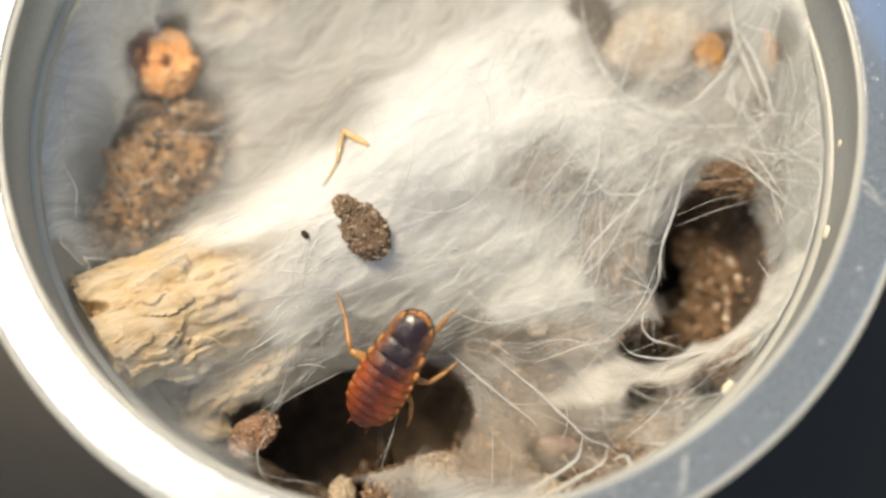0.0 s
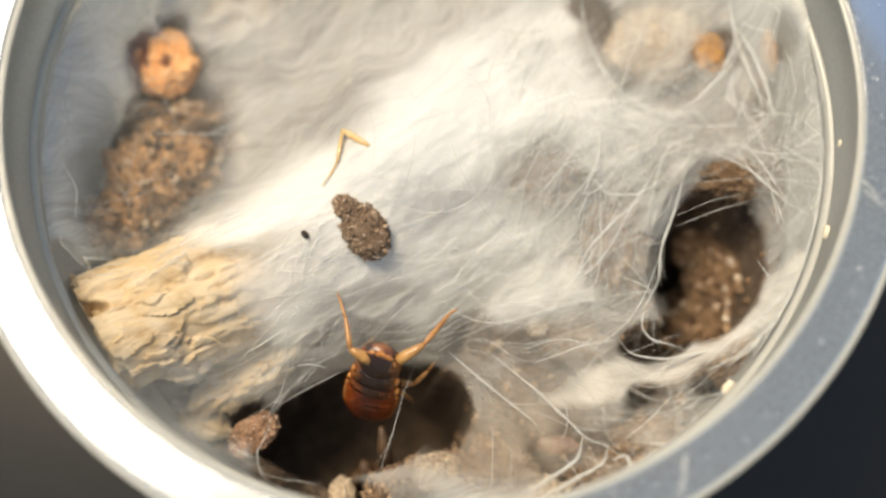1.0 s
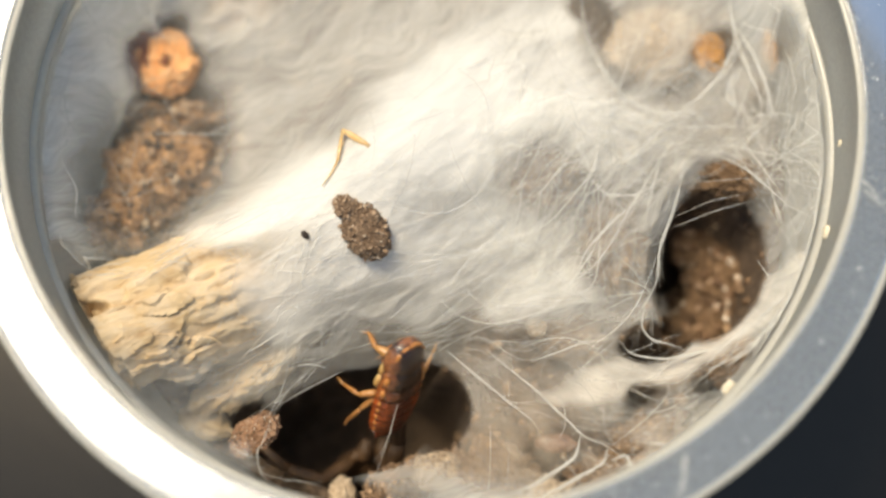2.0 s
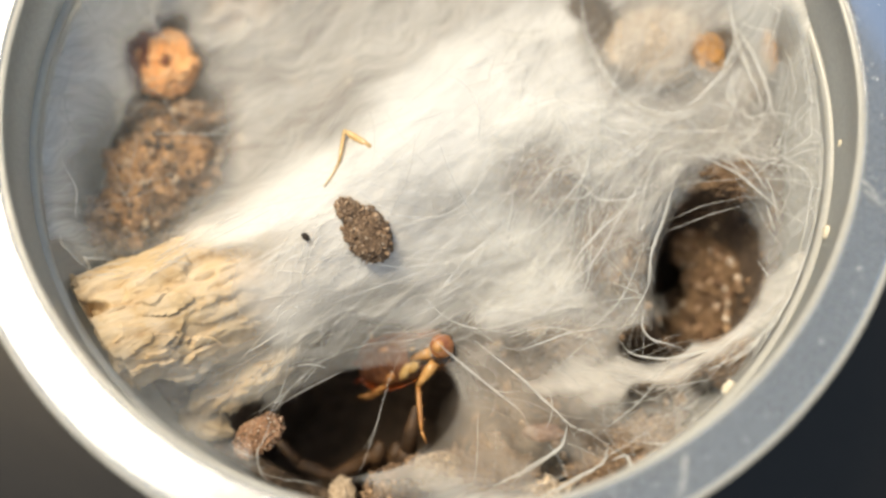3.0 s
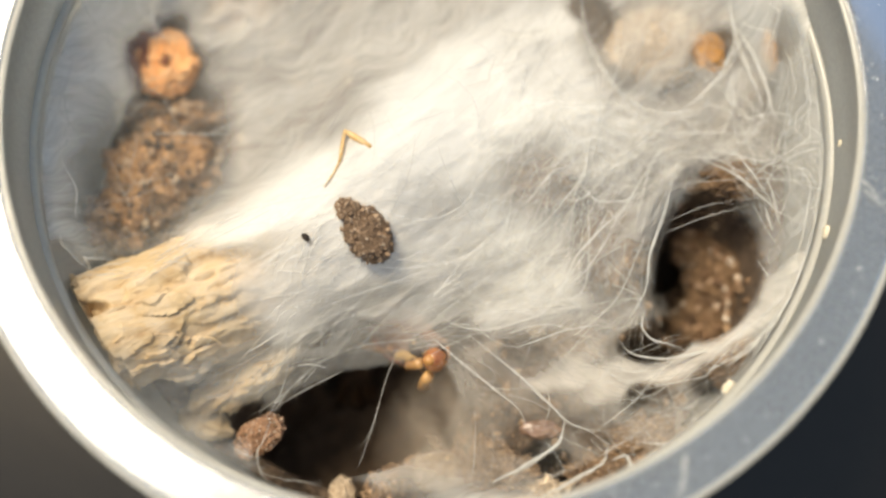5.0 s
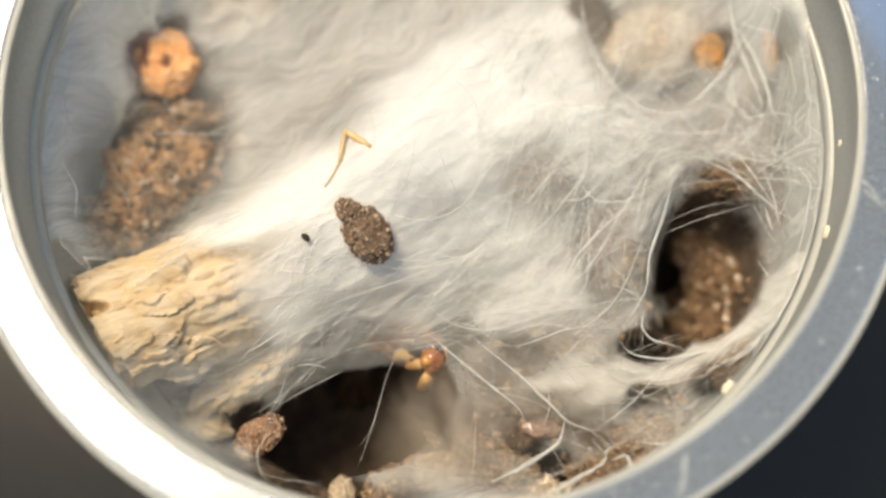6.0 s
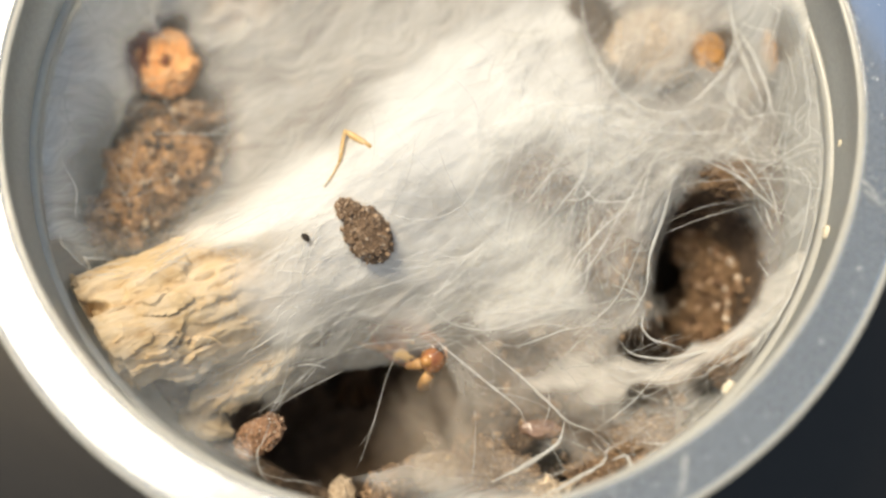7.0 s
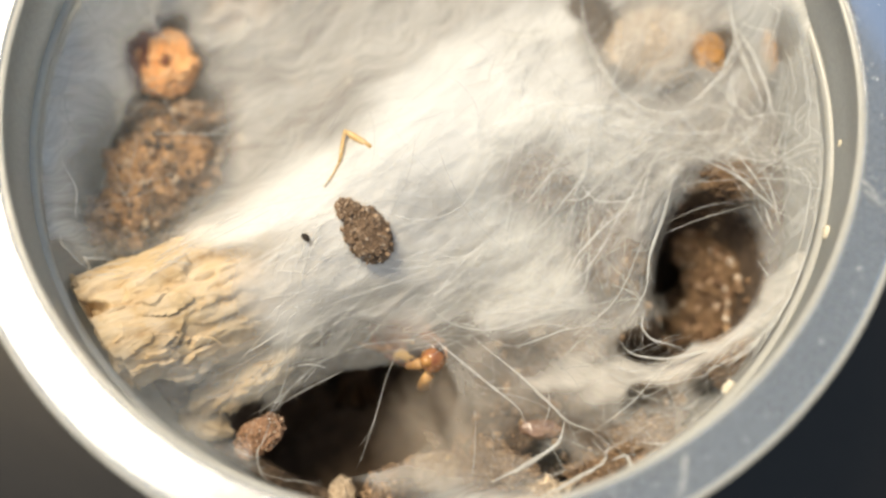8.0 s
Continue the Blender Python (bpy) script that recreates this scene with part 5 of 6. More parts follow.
        crumbs(clod, 220, [r * c for c in sq], 0.36, seed)
        tagged(place(clod, at, (0, 0, seed * 31)), "crumbly brown clod at the burrow's lip", "clod", "clods at the burrow's lip")
    for (x, y), r, seed in (((33.04, -10.49), 3.9, 51), ((32.05, -14.9), 4.2, 52), ((29.53, -15.62), 2.8, 53), ((31.13, -10.53), 2.6, 54), ((31.19, -6.57), 3.4, 55), ((28.73, -11.53), 2.8, 56)):
        z = float(soil_height(np.array([x]), np.array([y]))[0])
        clod = empty("soil_clod")
        lump("body", r, (1.0, 1.1, 0.55), M_BROWN, seed, 0.4, 0.3, 5, clod)
        crumbs(clod, 300, (r, 1.1 * r, 0.6 * r), 0.42, 90 + seed, M_GLINT)
        tagged(place(clod, (x, y, z - 0.1 * r), (0, 0, seed * 37)), "rough brown crumb of soil inside the burrow", "clod", "clods in the burrow")
    tagged(place(lump("tan_pebble", 0.95, (1.1, 1.0, 0.7), M_PALE, 41, 0.15, 0.7, 3), (10.61, -19.24, 28)), "small tan pebble under silk", "pebble")
    tagged(place(lump("wood_splinter", 3.6, (1.5, 0.6, 0.5), M_BARK, 42, 0.35, 0.4, 5), (-19.43, -23.69, 24.2), (0, 0, 30)), "tan splinter of wood under thin silk", "wood")
    tagged(place(lump("wood_splinter", 2.2, (1.3, 0.7, 0.5), M_BARK, 43, 0.3, 0.5, 4), (-23.59, -27.63, 21.5), (0, 0, -20)), "tan splinter of wood under thin silk", "wood")
    tagged(place(lump("round_clod", 2.6, (1.05, 0.85, 0.7), M_DUN, 45, 0.12, 0.7, 4), (0.75, -33.59, 25.6)), "rounded pale brown clod at the burrow mouth", "clod")
    tagged(place(lump("pale_chip", 1.5, (0.9, 1.35, 0.9), M_PALE, 46, 0.25, 0.6, 4), (-9.36, -35.04, 20), (0, 0, 12)), "cream-coloured chip standing in the burrow mouth", "chip")
    pebble = place(lump("glossy_pebble", 1.3, (1.6, 0.7, 0.6), M_PEBBLE, 44, 0.2, 0.6, 4), (12.44, -31.26, 28.3))
    tagged(pebble, "glossy pinkish-brown pebble hanging in silk", "pebble")
    return clump, speck, dirt, pebble


def build_flecks():
    """Dust and tiny silk flecks on the rim."""
    rng = np.random.RandomState(23)
    verts, faces = [], []
    for i in range(460):
        a, r = rng.rand() * 2 * math.pi, 41.2 + 3.4 * rng.rand() ** 0.7
        z = 45.09 - (r - 41.4) * 0.025
        w, d = 0.02 + 0.1 * rng.rand() ** 4, 0.04 + 0.45 * rng.rand() ** 5
        if i % 4 == 0:
            r = 41.15 + 0.12 * rng.rand()
        c, t = np.array([r * math.cos(a), r * math.sin(a), z]), rng.rand() * 3.1
        u, v = np.array([math.cos(t), math.sin(t), 0]) * (w + d), np.array([-math.sin(t), math.cos(t), 0]) * w
        n = len(verts)
        verts += [c + u, c + v, c - u, c - v, c + (0, 0, w * 0.8), c - (0, 0, 0.25)]
        for p, q in ((0, 1), (1, 2), (2, 3), (3, 0)):
            faces += [(n + p, n + q, n + 4), (n + q, n + p, n + 5)]
    ob = mesh_object("dust_flecks", verts, faces, M_DUST)
    tagged(ob, "tiny white flecks of dust on the rim", "dust", kind="stuff")


def build_shed_leg():
    leg = empty("shed_leg")
    tagged(leg, "glossy amber shed insect leg bent at the knee, lying on silk", "insect leg")
    knee, tip, end = Vector((-8.93, -0.63, 35.4)), Vector((-10.68, -7.13, 36.7)), Vector((-6.16, -2.83, 36.4))
    mid = Vector((-9.29, -4.31, 36.2))
    part("femur", tube_bm([knee, knee.lerp(end, 0.3), knee.lerp(end, 0.7), end], [0.22, 0.36, 0.36, 0.2], 10), M_HUSK, leg)
    part("tibia", tube_bm([knee, knee.lerp(mid, 0.5), mid], [0.2, 0.22, 0.16], 10), M_HUSK, leg)
    part("tarsus", tube_bm([mid, mid.lerp(tip, 0.5) + Vector((0.15, 0, 0.1)), tip], [0.13, 0.1, 0.06], 8), M_HUSK, leg)
    return leg


# ---- the roach: head towards +y, back towards +z ----
def half_shell(cx, y0, y1, w0, w1, h0, h1, thick=0.35, n=20, rows=6):
    """A plate of the back or belly: an arched band with thickness."""
    bm = bmesh.new()
    grid = []
    for k in range(2):
        lay = []
        for i in range(rows):
            f = i / (rows - 1)
            w = w0 + (w1 - w0) * f
            y = y0 + (y1 - y0) * f
            lay.append([])
            for j in range(n + 1):
                a = math.pi * j / n
                r = 1 - k * thick / max(w, 0.3)
                lift = 0.03 * math.sin(f * math.pi)
                z = ((h0 + (h1 - h0) * f) * math.sin(a) ** 0.8 + lift) * r + (0.09 * noise.noise(Vector((3.5 * a, y * 2.2, h1))) if k == 0 else 0)
                rough = 1 + 0.07 * noise.noise(Vector((4 * math.cos(a), y * 1.6, 3.1 * h0))) if k == 0 else 1
                lay[-1].append(bm.verts.new((cx + w * math.cos(a) * r * rough, y - 0.35 * math.sin(a) * (1 if y1 > y0 else -1), z)))
        grid.append(lay)
    for k in range(2):
        for i in range(rows - 1):
            for j in range(n):
                q = [grid[k][i][j], grid[k][i][j + 1], grid[k][i + 1][j + 1], grid[k][i + 1][j]]
                bm.faces.new(q if k else q[::-1])
    for i in range(rows - 1):
        for j in (0, n):
            bm.faces.new((grid[0][i][j], grid[0][i + 1][j], grid[1][i + 1][j], grid[1][i][j]))
    for j in range(n):
        for i in (0, rows - 1):
            bm.faces.new((grid[0][i][j], grid[0][i][j + 1], grid[1][i][j + 1], grid[1][i][j]))
    bmesh.ops.recalc_face_normals(bm, faces=bm.faces)
    return bm


def ball_bm(c, sx, sy, sz, sub=3):
    bm = bmesh.new()
    bmesh.ops.create_icosphere(bm, subdivisions=sub, radius=1.0)
    for v in bm.verts:
        v.co = Vector((c[0] + v.co.x * sx, c[1] + v.co.y * sy, c[2] + v.co.z * sz))
    return bm


HEAD_IN = pose(0, 1.9 * MM, -1.3 * MM, -60, 0, 0)
HEAD_OUT = pose(0, 5.7 * MM, -1.2 * MM)


def roach_width(y):
    """Half the body's width along its length, rounded at the tail, narrowing to the neck."""
    if y < -2.0:
        return 2.7 * max(0.04, 1 - (abs(y + 2.0) / 4.8) ** 3.0) ** 0.5
    return 2.7 - 0.75 * ((y + 2.0) / 5.0) ** 1.6


def build_roach():
    roach = empty("cockroach_nymph")
    tagged(roach, "glossy red-brown cockroach nymph struggling at the burrow mouth", "cockroach")
    belly = ball_bm((0, -0.8, -0.15), 2.3, 5.5, 0.9, 5)
    for v in belly.verts:
        ring = abs(math.sin((v.co.y + 0.12 * v.co.x ** 2) * 2.6)) ** 0.5
        v.co.x, v.co.z = v.co.x * (0.93 + 0.07 * ring), v.co.z * (0.75 + 0.25 * ring)
    part("belly", belly, M_ROACH_PALE, roach, "tan soft ringed underside")
    def arch(v):
        return 0.5 * roach_width(v) + 0.25

    def spots(plate, at, ln, size):
        for side in (-1, 1):
            w = roach_width(at)
            part("margin_spot", ball_bm((side * w * 0.93, at, 0.42 * arch(at)), 0.2 * size, ln * 0.34, 0.24 * size, 2), M_SHELL_SPOT, plate, "tan spot on the plate's margin")

    y = -6.6
    for i in range(7):
        ln = (0.75, 0.8, 0.85, 0.9, 0.88, 0.86, 0.86)[i]
        e = y + ln + 0.3
        plate = part("tergite", half_shell(0, y, e, roach_width(y) + 0.02, roach_width(e) - 0.03, arch(y) + 0.015, arch(e) - 0.02, 0.12), M_SHELL_RED, roach, "red-brown abdomen plate")
        if i > 1:
            spots(plate, y + 0.4 * ln, ln, 0.75)
        y += ln
    for name, ln in (("metanotum", 1.4), ("mesonotum", 1.5)):
        e = y + ln + 0.3
        spots(part(name, half_shell(0, y, e, roach_width(y) + 0.05, roach_width(e) - 0.02, arch(y) + 0.05, arch(e) - 0.03, 0.14), M_SHELL_DARK if name == "mesonotum" else M_SHELL_MID, roach, "dark maroon glossy thorax plate"), y + ln / 2, ln, 1.2)
        y += ln
    part("pronotum", ball_bm((0, 2.95, -0.05), 2.15, 2.55, 1.42, 4), M_SHELL_DARK, roach, "dark maroon glossy neck shield")
    # pale bases of the legs under the thorax
    for x, y, z, turn in ((-0.35, 3.6, -1.0, -18), (-0.75, 2.3, -1.0, -26), (-0.95, 0.9, -0.95, -34), (0.25, 3.3, -1.0, 12)):
        c = part("coxa", ball_bm((0, -0.7, 0), 0.5, 1.1, 0.42, 3), M_COXA, roach, "pale yellow leg base")
        c.matrix_basis = pose(x * MM, y * MM, z * MM, 0, 0, turn)
    part("prosternum", ball_bm((0, 3.9, -0.85), 0.9, 1.0, 0.5, 3), M_COXA, roach, "pale yellow throat")
    # tan blotches along the front of the pronotum
    rng = np.random.RandomState(3)
    for deg, size in ((28, 0.3), (62, 0.42), (88, 0.5), (118, 0.34), (150, 0.4)):
        a = radians(deg)
        blot = ball_bm((0, 0, 0), 0.55 * size, size * (0.8 + 0.5 * rng.rand()), 0.5 * size, 3)
        for v in blot.verts:
            v.co *= 1 + 0.5 * noise.noise(v.co * 6 + Vector((deg, 0, 0)))
        part("margin_spot", blot, M_SHELL_SPOT, roach, "tan blotch on the neck shield").matrix_basis = pose(1.72 * math.cos(a) * MM, (3.4 + 1.85 * math.sin(a)) * MM, 0.58 * MM, 0, 0, deg)
    head = part("head", ball_bm((0, 0, 0), 1.22, 1.15, 1.25, 4), M_ROACH_HEAD, roach, "shiny brown rounded head")
    part("face", ball_bm((0, 0.3, -0.85), 0.6, 0.6, 0.7, 3), M_ROACH_LEG, head, "yellow-brown face and mouthparts")
    for side in (-1, 1):
        part("antenna", tube_bm([(side * (0.35 + 0.14 * i), 1.08 - 0.02 * i * i, 0.25 + 0.16 * i - 0.02 * i * i) for i in range(7)], [0.07, 0.06, 0.05, 0.05, 0.04, 0.04, 0.02], 6), M_EYE, head)
        part("eye", ball_bm((side * 1.02, 0.2, 0.2), 0.28, 0.34, 0.45, 3), M_EYE, head)
        part("cercus", tube_bm([(side * 0.7, -6.3, 0.2), (side * 0.9, -7.1, 0.1), (side * 1.0, -7.7, -0.1)], [0.22, 0.16, 0.05], 8), M_SHELL_RED, roach)
    legs, rear = [], []
    for side in (-1, 1):
        for k, (hy, fwd, ln) in enumerate(((3.0, 1.0, 0.9), (-1.4, 0.55, 0.95), (-1.8, -0.9, 0.75))):
            if k == 0:
                continue
            hip = Vector((side * 1.2, hy, -0.8))
            knee = hip + Vector((side * (2.6 if side > 0 else 1.2), fwd * 1.8 - (0 if side > 0 else 1.5), -0.2 if side > 0 else -1.6)) * ln
            tip = knee + Vector((side * 0.9 if side > 0 else 0.3, fwd * 2.6 + 0.2 - (0 if side > 0 else 2.0), -0.9 if side > 0 else -2.5)) * ln
            leg = part("leg", tube_bm([hip, hip.lerp(knee, 0.35), hip.lerp(knee, 0.75), knee], [0.3, 0.38, 0.32, 0.2], 10), M_ROACH_LEG, roach, "amber spiny leg")
            part("tibia", tube_bm([knee, knee.lerp(tip, 0.3), knee.lerp(tip, 0.85), tip], [0.2, 0.24, 0.18, 0.12], 8), M_ROACH_LEG, leg)
            end = tip + (tip - knee).normalized() * 1.6 * ln + Vector((-side * 0.3, 0, 0.2))
            part("tarsus", tube_bm([tip, tip.lerp(end, 0.5), end], [0.14, 0.12, 0.05], 8), M_ROACH_LEG, leg)
            rear.append((leg, hip, knee, side))
    # the two forelegs hold on to the silk: built where they grip
    for hip, knee, tip, end in (((-5.93, -23.81, 32.5), (-7.8, -22.92, 33.5), (-8.3, -19.84, 33.6), (-9.3, -16.79, 32.4)), ((-3.19, -23.81, 32.5), (-0.7, -22.49, 33.5), (1.87, -18.96, 32.2), (2.71, -18.27, 31.4))):
        hip, knee, tip, end = Vector(hip), Vector(knee), Vector(tip), Vector(end)
        knee, tip, end, root, hip = knee - hip, tip - hip, end - hip, hip, Vector((0, 0, 0))
        leg = part("foreleg", tube_bm([hip, hip.lerp(knee, 0.35), hip.lerp(knee, 0.75), knee], [0.55, 0.58, 0.42, 0.24], 10), M_FEMUR, roach, "amber spiny foreleg gripping the silk")
        part("tibia", tube_bm([knee, knee.lerp(tip, 0.3), knee.lerp(tip, 0.85), tip], [0.22, 0.28, 0.22, 0.15], 8), M_ROACH_LEG, leg)
        part("tarsus", tube_bm([tip, tip.lerp(end, 0.5), end], [0.16, 0.14, 0.06], 8), M_ROACH_LEG, leg)
        for i in range(5):
            at = knee.lerp(tip, 0.2 + 0.15 * i)
            part("spine", tube_bm([at, at + Vector((0.45, 0.25, 0.3)) * (1 if i % 2 else -1)], [0.07, 0.015], 5), M_ROACH_LEG, leg)
        legs.append((leg, root, knee, tip))
    roach.scale = (1.06, 1.06, 1.06)
    for leg, hip, knee, tip in legs:
        leg.scale = (1 / 1.06, 1 / 1.06, 1 / 1.06)
    head.matrix_basis = HEAD_IN
    return roach, head, legs, rear


# ---- the spider in the burrow: front towards +y ----
def build_spider():
    sp = empty("spider")
    sp.scale = (1.35, 1.35, 1.35)
    tagged(sp, "dark brown hairy spider lurking in the burrow", "spider")
    part("carapace", ball_bm((0, 0, 0), 2.6, 3.2, 1.4, 4), M_SPIDER, sp)
    part("abdomen", ball_bm((0, -5.6, 0.5), 2.9, 3.8, 2.5, 4), M_SPIDER_DARK, sp)
    for side in (-1, 1):
        part("chelicera", tube_bm([(side * 0.7, 2.6, 0), (side * 0.75, 3.8, 0.2), (side * 0.7, 4.6, -0.6)], [0.7, 0.75, 0.3], 10), M_SPIDER, sp)
        part("palp", tube_bm([(side * 1.4, 2.4, 0), (side * 1.6, 3.2, 0.5), (side * 1.3, 3.9, 0.2)], [0.45, 0.45, 0.35], 8), M_SPIDER, sp)
        for k, (dx, dy) in enumerate(((-0.03, 1.0), (0.5, -0.7), (0.5, -0.9), (0.3, -1.0))):
            thick = 1.5 if k == 0 and side > 0 else 1.0
            hip = Vector((side * (0.95 if k == 0 else 1.4), 2.6 - 1.1 * k, 0.4 * k))
            d = Vector((side * dx, dy, 0) if k or side > 0 else (-0.9, 0.2, 0)).normalized()
            k1, k2, k3 = hip + d * 3.4 + Vector((0, 0, 2.2)), hip + d * 6.2 + Vector((0, 0, 1.4)), hip + d * 9.0 + Vector((0, 0, -1.0))
            leg = part("leg", tube_bm([hip, hip.lerp(k1, 0.5), k1, k1.lerp(k2, 0.5), k2], [thick * c for c in (0.5, 0.62, 0.46, 0.52, 0.42)], 10), M_SPIDER, sp)
            part("foot", tube_bm([k2, k2.lerp(k3, 0.5), k3], [thick * c for c in (0.42, 0.36, 0.12)], 10), M_SPIDER, leg)
    return sp


def along(tail, head, back):
    """The pose of a thing whose +y runs from tail to head, about their middle, with its +z towards back; in mm."""
    t, h = Vector(tail), Vector(head)
    y = (h - t).normalized()
    x = y.cross(Vector(back)).normalized()
    z = x.cross(y)
    m = Matrix((x, y, z)).transposed().to_4x4()
    return Matrix.Translation((t + h) / 2 * MM) @ m


def facing(face, way, back):
    """The roach's pose with its head at a place, its body running down against way."""
    y = Vector(way).normalized()
    x = y.cross(Vector(back)).normalized()
    z = x.cross(y)
    m = Matrix((x, y, z)).transposed().to_4x4()
    return Matrix.Translation((Vector(face) - y * 6.0 + z * 1.25) * MM) @ m


def limb(thigh, shin):
    """Axes of a bent leg: along the thigh, in the plane of both pieces, and across it."""
    x = thigh.normalized()
    z = x.cross(shin).normalized()
    return Matrix((x, z.cross(x), z)).transposed()


def shift(ob, dx, dy, dz=0.0):
    m = ob.matrix_world.copy()
    m.translation += Vector((dx, dy, dz)) * MM
    return m


def motions():
    bpy.context.view_layer.update()
    # silk gives way while the prey is pulled in
    for ob, (dx, dy) in ((tangle, (-1.2, -0.75)), (film, (-1.7, 1.6)), (pebble, (-1.7, 1.6)), (clump, (0.25, -0.35)), (speck, (0.05, -0.3)), (shed_leg, (0.22, -0.1)), (dirt, (0.55, -0.2))):
        a = ob.matrix_world.copy()
        walk(ob, [(0.0, a), (1.7, a), (2.8, shift(ob, dx * 0.8, dy * 0.7)), (4.7, shift(ob, dx, dy * 0.95)), (6.0, shift(ob, dx, dy)), (8.0, shift(ob, dx, dy))])
    still = Matrix.Identity(4)
    walk(flap, [(0.0, still), (1.7, still), (2.8, pose(-0.6 * MM, 0, 0)), (3.9, pose(-1.2 * MM, 0, 0)), (4.5, pose(-5.6 * MM, -0.6 * MM, -0.3 * MM)), (5.8, pose(-6.6 * MM, -0.2 * MM, -0.3 * MM)), (8.0, pose(-6.6 * MM, -0.2 * MM, -0.3 * MM))])
    up = (0, -0.25, 1)
    poses = [
        (0.0, along((-7.0, -29.3, 30), (0.1, -18.9, 37.5), up)),
        (0.15, along((-7.5, -29.3, 30), (-0.3, -18.9, 37.5), up)),
        (0.3, along((-8.97, -28.22, 31), (-0.36, -18.31, 37.5), up)),
        (0.5, along((-9.15, -27.95, 31), (-0.52, -18.31, 37.5), up)),
        (0.6, along((-8.31, -27.54, 29), (-2.37, -21.34, 36), (-0.1, -0.5, 1))),
        (0.7, along((-6.59, -25.41, 21), (-4.81, -23.93, 33), (-0.2, -0.9, 0.6))),
        (0.9, along((-6.89, -25.59, 21), (-4.79, -23.38, 33.5), (-0.2, -0.8, 0.7))),
        (1.1, along((-6.45, -27.01, 23), (-4.46, -21.91, 35), (-0.1, -0.5, 1))),
        (1.3, along((-6.62, -27.01, 23), (-4.46, -22.08, 35), (-0.1, -0.5, 1))),
        (1.5, along((-4.5, -29.5, 29), (-2.1, -19.3, 37.5), up)),
        (1.7, along((-5.16, -28.46, 25), (-3.89, -20.78, 36), (-0.1, -0.4, 1))),
        (2.0, along((-4.59, -28.17, 25), (-2.02, -22.2, 35), (0.7, -0.5, 0.6))),
        (2.3, facing((0.09, -22.11, 32), (0.35, 0.35, 0.85), (0.95, -0.1, -0.2))),
        (2.8, facing((1.18, -21.4, 29.4), (0.7, 0.05, 0.62), (0.6, 0.3, -0.7))),
        (3.1, facing((1.01, -21.55, 29.3), (0.7, 0.05, 0.62), (0.6, 0.3, -0.7))),
        (3.5, facing((1.23, -21.64, 29.2), (0.7, 0.0, 0.62), (0.6, 0.3, -0.7))),
        (4.0, facing((0.83, -21.66, 28.6), (0.7, -0.1, 0.62), (0.6, 0.3, -0.7))),
        (4.7, facing((0.43, -22.55, 28.2), (0.6, -0.45, 0.62), (0.7, 0.1, -0.6))),
        (6.0, facing((0.09, -22.64, 28.1), (0.58, -0.5, 0.62), (0.7, 0.1, -0.6))),
        (8.0, facing((0.09, -22.64, 28.1), (0.58, -0.5, 0.62), (0.7, 0.1, -0.6))),
    ]
    walk(roach, poses)
    walk(roach_head, [(0.0, HEAD_IN), (1.9, HEAD_IN), (2.6, HEAD_OUT), (8.0, HEAD_OUT)])
    size = Matrix.Scale(1.06, 4)
    # the forelegs hold on to the silk, then fold as the prey is turned over
    at = dict(poses)
    for (leg, hip, knee, tip), grips in zip(roach_legs, (
            ((2.3, (-1.62, -22.06, 30), (-4.24, -21.85, 28), (-0.35, 0.25, -0.9)), (2.8, (0.03, -21.78, 28.4), (-2.46, -22.04, 26.6), (-0.35, 0.25, -0.9)), (3.1, (-0.14, -21.99, 28.3), (-2.47, -22.35, 26.4), (-0.35, 0.25, -0.9)), (3.5, (0.09, -22.2, 28.2), (-2.36, -22.3, 26.2), (-0.35, 0.25, -0.9)), (4.0, (-0.25, -22.33, 28), (-2.83, -22.37, 26), (-0.35, 0.25, -0.9)),
             (4.7, (-0.95, -22.71, 27.4), (-2.96, -22.81, 25.4), (-0.35, 0.25, -0.9)), (6.0, (-0.95, -22.71, 27.4), (-2.96, -22.81, 25.4), (-0.35, 0.25, -0.9)), (8.0, (-0.95, -22.71, 27.4), (-2.96, -22.81, 25.4), (-0.35, 0.25, -0.9))),
            ((2.3, (-1.05, -23.79, 30), (-1.37, -25.62, 28), (-0.35, -0.9, -0.3)), (2.8, (0.43, -22.83, 28.4), (-1.28, -25.15, 27.4), (-0.35, -0.9, -0.3)), (3.1, (0.32, -22.95, 28.4), (-1.51, -25.1, 27.2), (-0.35, -0.9, -0.3)), (3.5, (0.66, -23.32, 28), (-0.74, -25.19, 26), (-0.35, -0.5, -0.8)), (4.0, (0.2, -23.32, 28), (-1.19, -25.27, 26.4), (-0.35, -0.5, -0.8)),
             (4.7, (-0.3, -24.0, 27.4), (-1.1, -24.6, 25.4), (0.3, 0.3, -1.0)), (6.0, (-0.3, -24.0, 27.4), (-1.1, -24.6, 25.4), (0.3, 0.3, -1.0)), (8.0, (-0.3, -24.0, 27.4), (-1.1, -24.6, 25.4), (0.3, 0.3, -1.0))))):
        rows = [(t, (m @ size).inverted() @ Matrix.Translation(hip * MM)) for t, m in poses if t < 1.8]
        for t, hip2, knee2, shin in grips:
            hip2, knee2 = Vector(hip2), Vector(knee2)
            turn = (limb(knee2 - hip2, Vector(shin)) @ limb(knee, tip - knee).inverted()).to_4x4()
            rows.append((t, (at[t] @ size).inverted() @ Matrix.Translation(hip2 * MM) @ turn))
        i = len(rows) - len(grips)
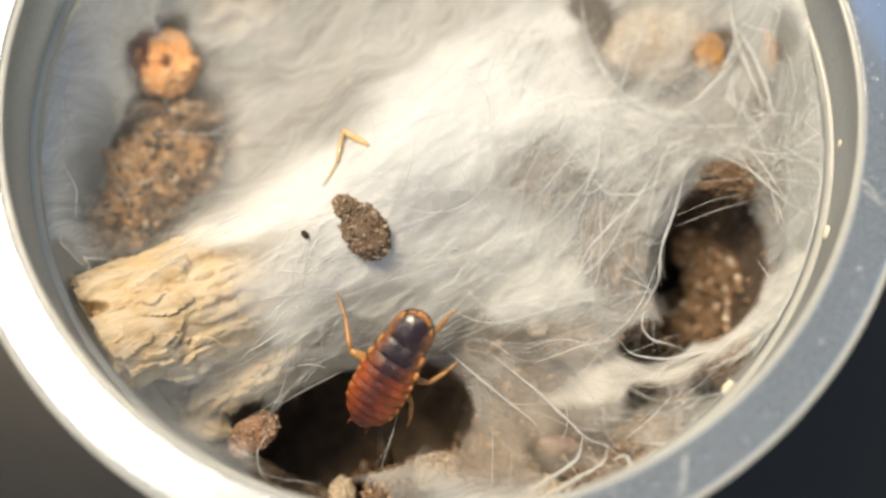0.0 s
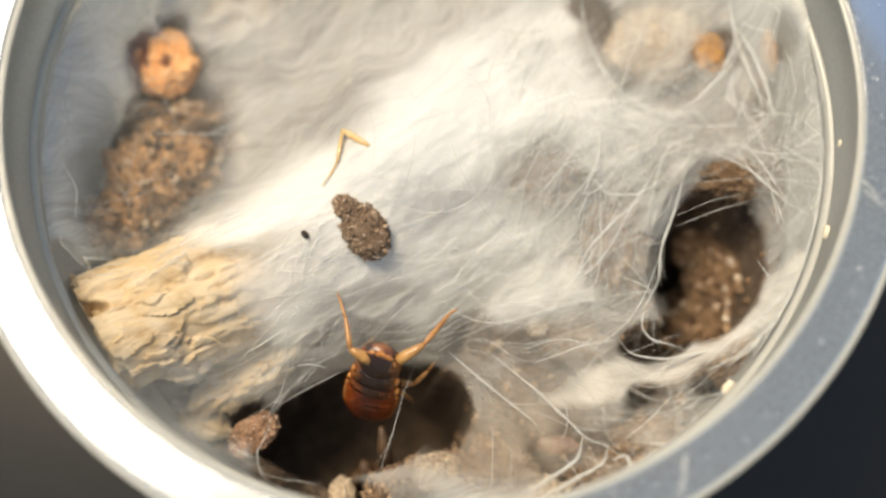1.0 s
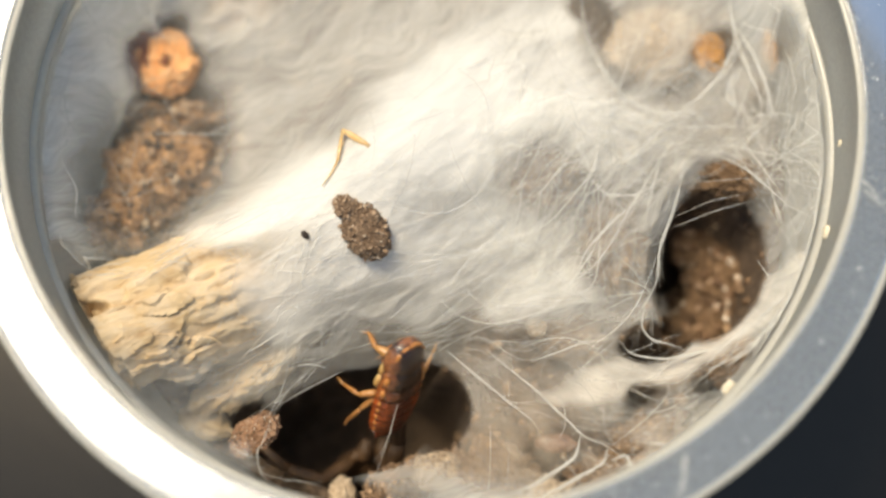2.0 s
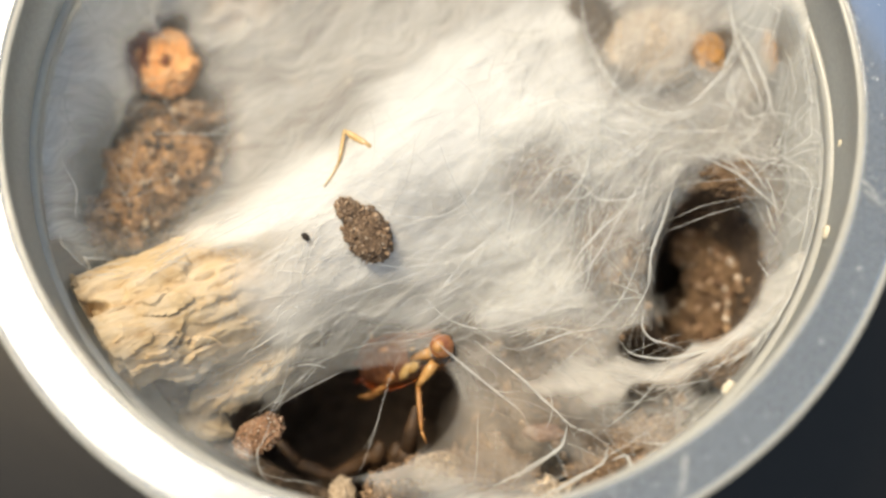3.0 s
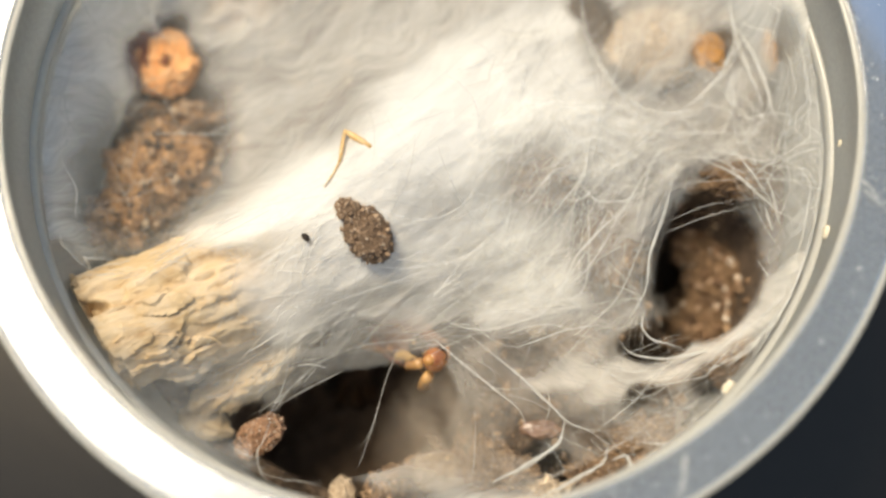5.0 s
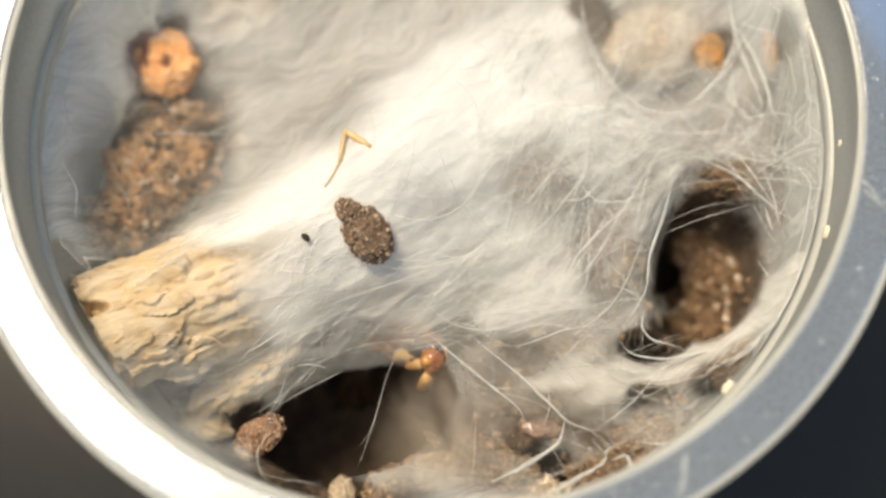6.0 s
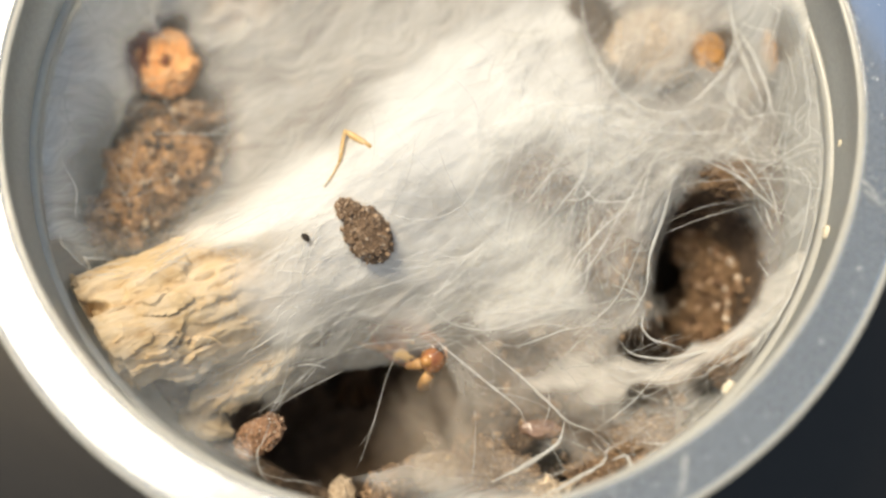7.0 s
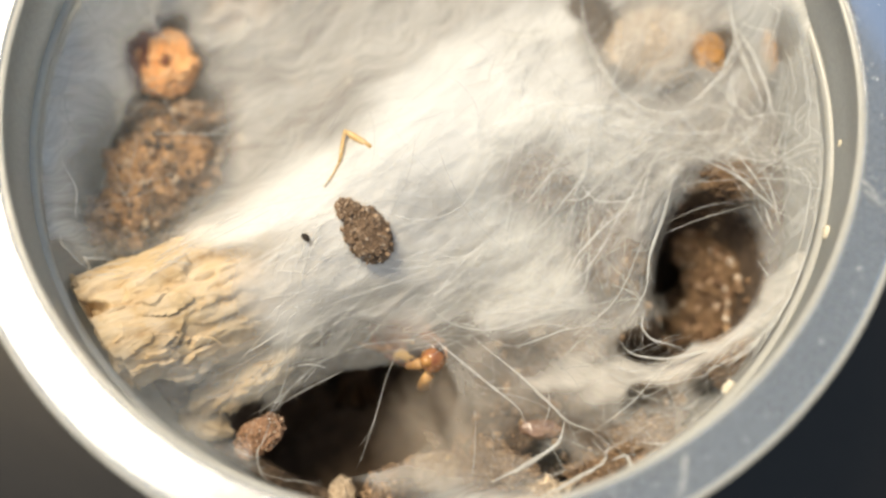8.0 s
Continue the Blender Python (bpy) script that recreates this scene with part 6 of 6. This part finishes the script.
        (t0, a), (t1, b) = rows[i - 1], rows[i]
        rows[i:i] = [(t0 + (t1 - t0) * f, a.lerp(b, f)) for f in (0.25, 0.5, 0.75)]
        walk(leg, rows)
    for leg, hip, knee, side in rear_legs:
        turn = (knee - hip).rotation_difference(Vector((0.05 if side > 0 else -0.5, -0.9, 0.5))).to_matrix().to_4x4()
        folded = Matrix.Translation(hip * MM) @ turn @ Matrix.Translation(-hip * MM)
        rest = Matrix.Identity(4)
        walk(leg, [(0.0, rest), (1.7, rest), (2.3, rest.lerp(folded, 0.5)), (2.8, folded), (8.0, folded)])
    rows = [
        (0.0, along((-7.03, -32.93, 4), (-6.31, -31.46, 17), (0.2, -1, 0.3))),
        (1.3, along((-7.03, -32.93, 4), (-6.31, -31.46, 17), (0.2, -1, 0.3))),
        (1.5, along((-13.37, -29.35, 8), (-7.83, -27.76, 15), (0.2, -1, 0.9))),
        (1.7, along((-10.93, -31.28, 6), (-7.2, -28.99, 15), (0.2, -1, 0.7))),
        (2.8, along((-7.38, -32.25, 6), (-5.92, -29.83, 18), (0.2, -1, 0.5))),
        (3.2, along((-7.84, -30.98, 4), (-2.3, -29.61, 15), (0.0, -0.8, 0.8))),
        (3.5, along((-7.19, -30.66, 4), (1.35, -28.83, 14), (-0.3, -0.6, 0.8))),
        (3.8, along((-7.19, -30.66, 4), (1.05, -28.83, 14), (-0.3, -0.6, 0.8))),
        (4.1, along((-8.58, -30.17, 3), (-2.49, -27.94, 9), (-0.3, -0.5, 1))),
        (4.5, along((-10, -14.69, 6), (-8.49, -13.78, 9), (-0.2, -0.6, 1))),
        (8.0, along((-10, -14.69, 6), (-8.49, -13.78, 9), (-0.2, -0.6, 1))),
    ]
    walk(spider, rows)


build_table()
build_cup()
build_soil()
build_grains()
build_log()
web, tangle, film, flap = build_silk()
clump, speck, dirt, pebble = build_clods()
build_flecks()
shed_leg = build_shed_leg()
roach, roach_head, roach_legs, rear_legs = build_roach()
spider = build_spider()
motions()
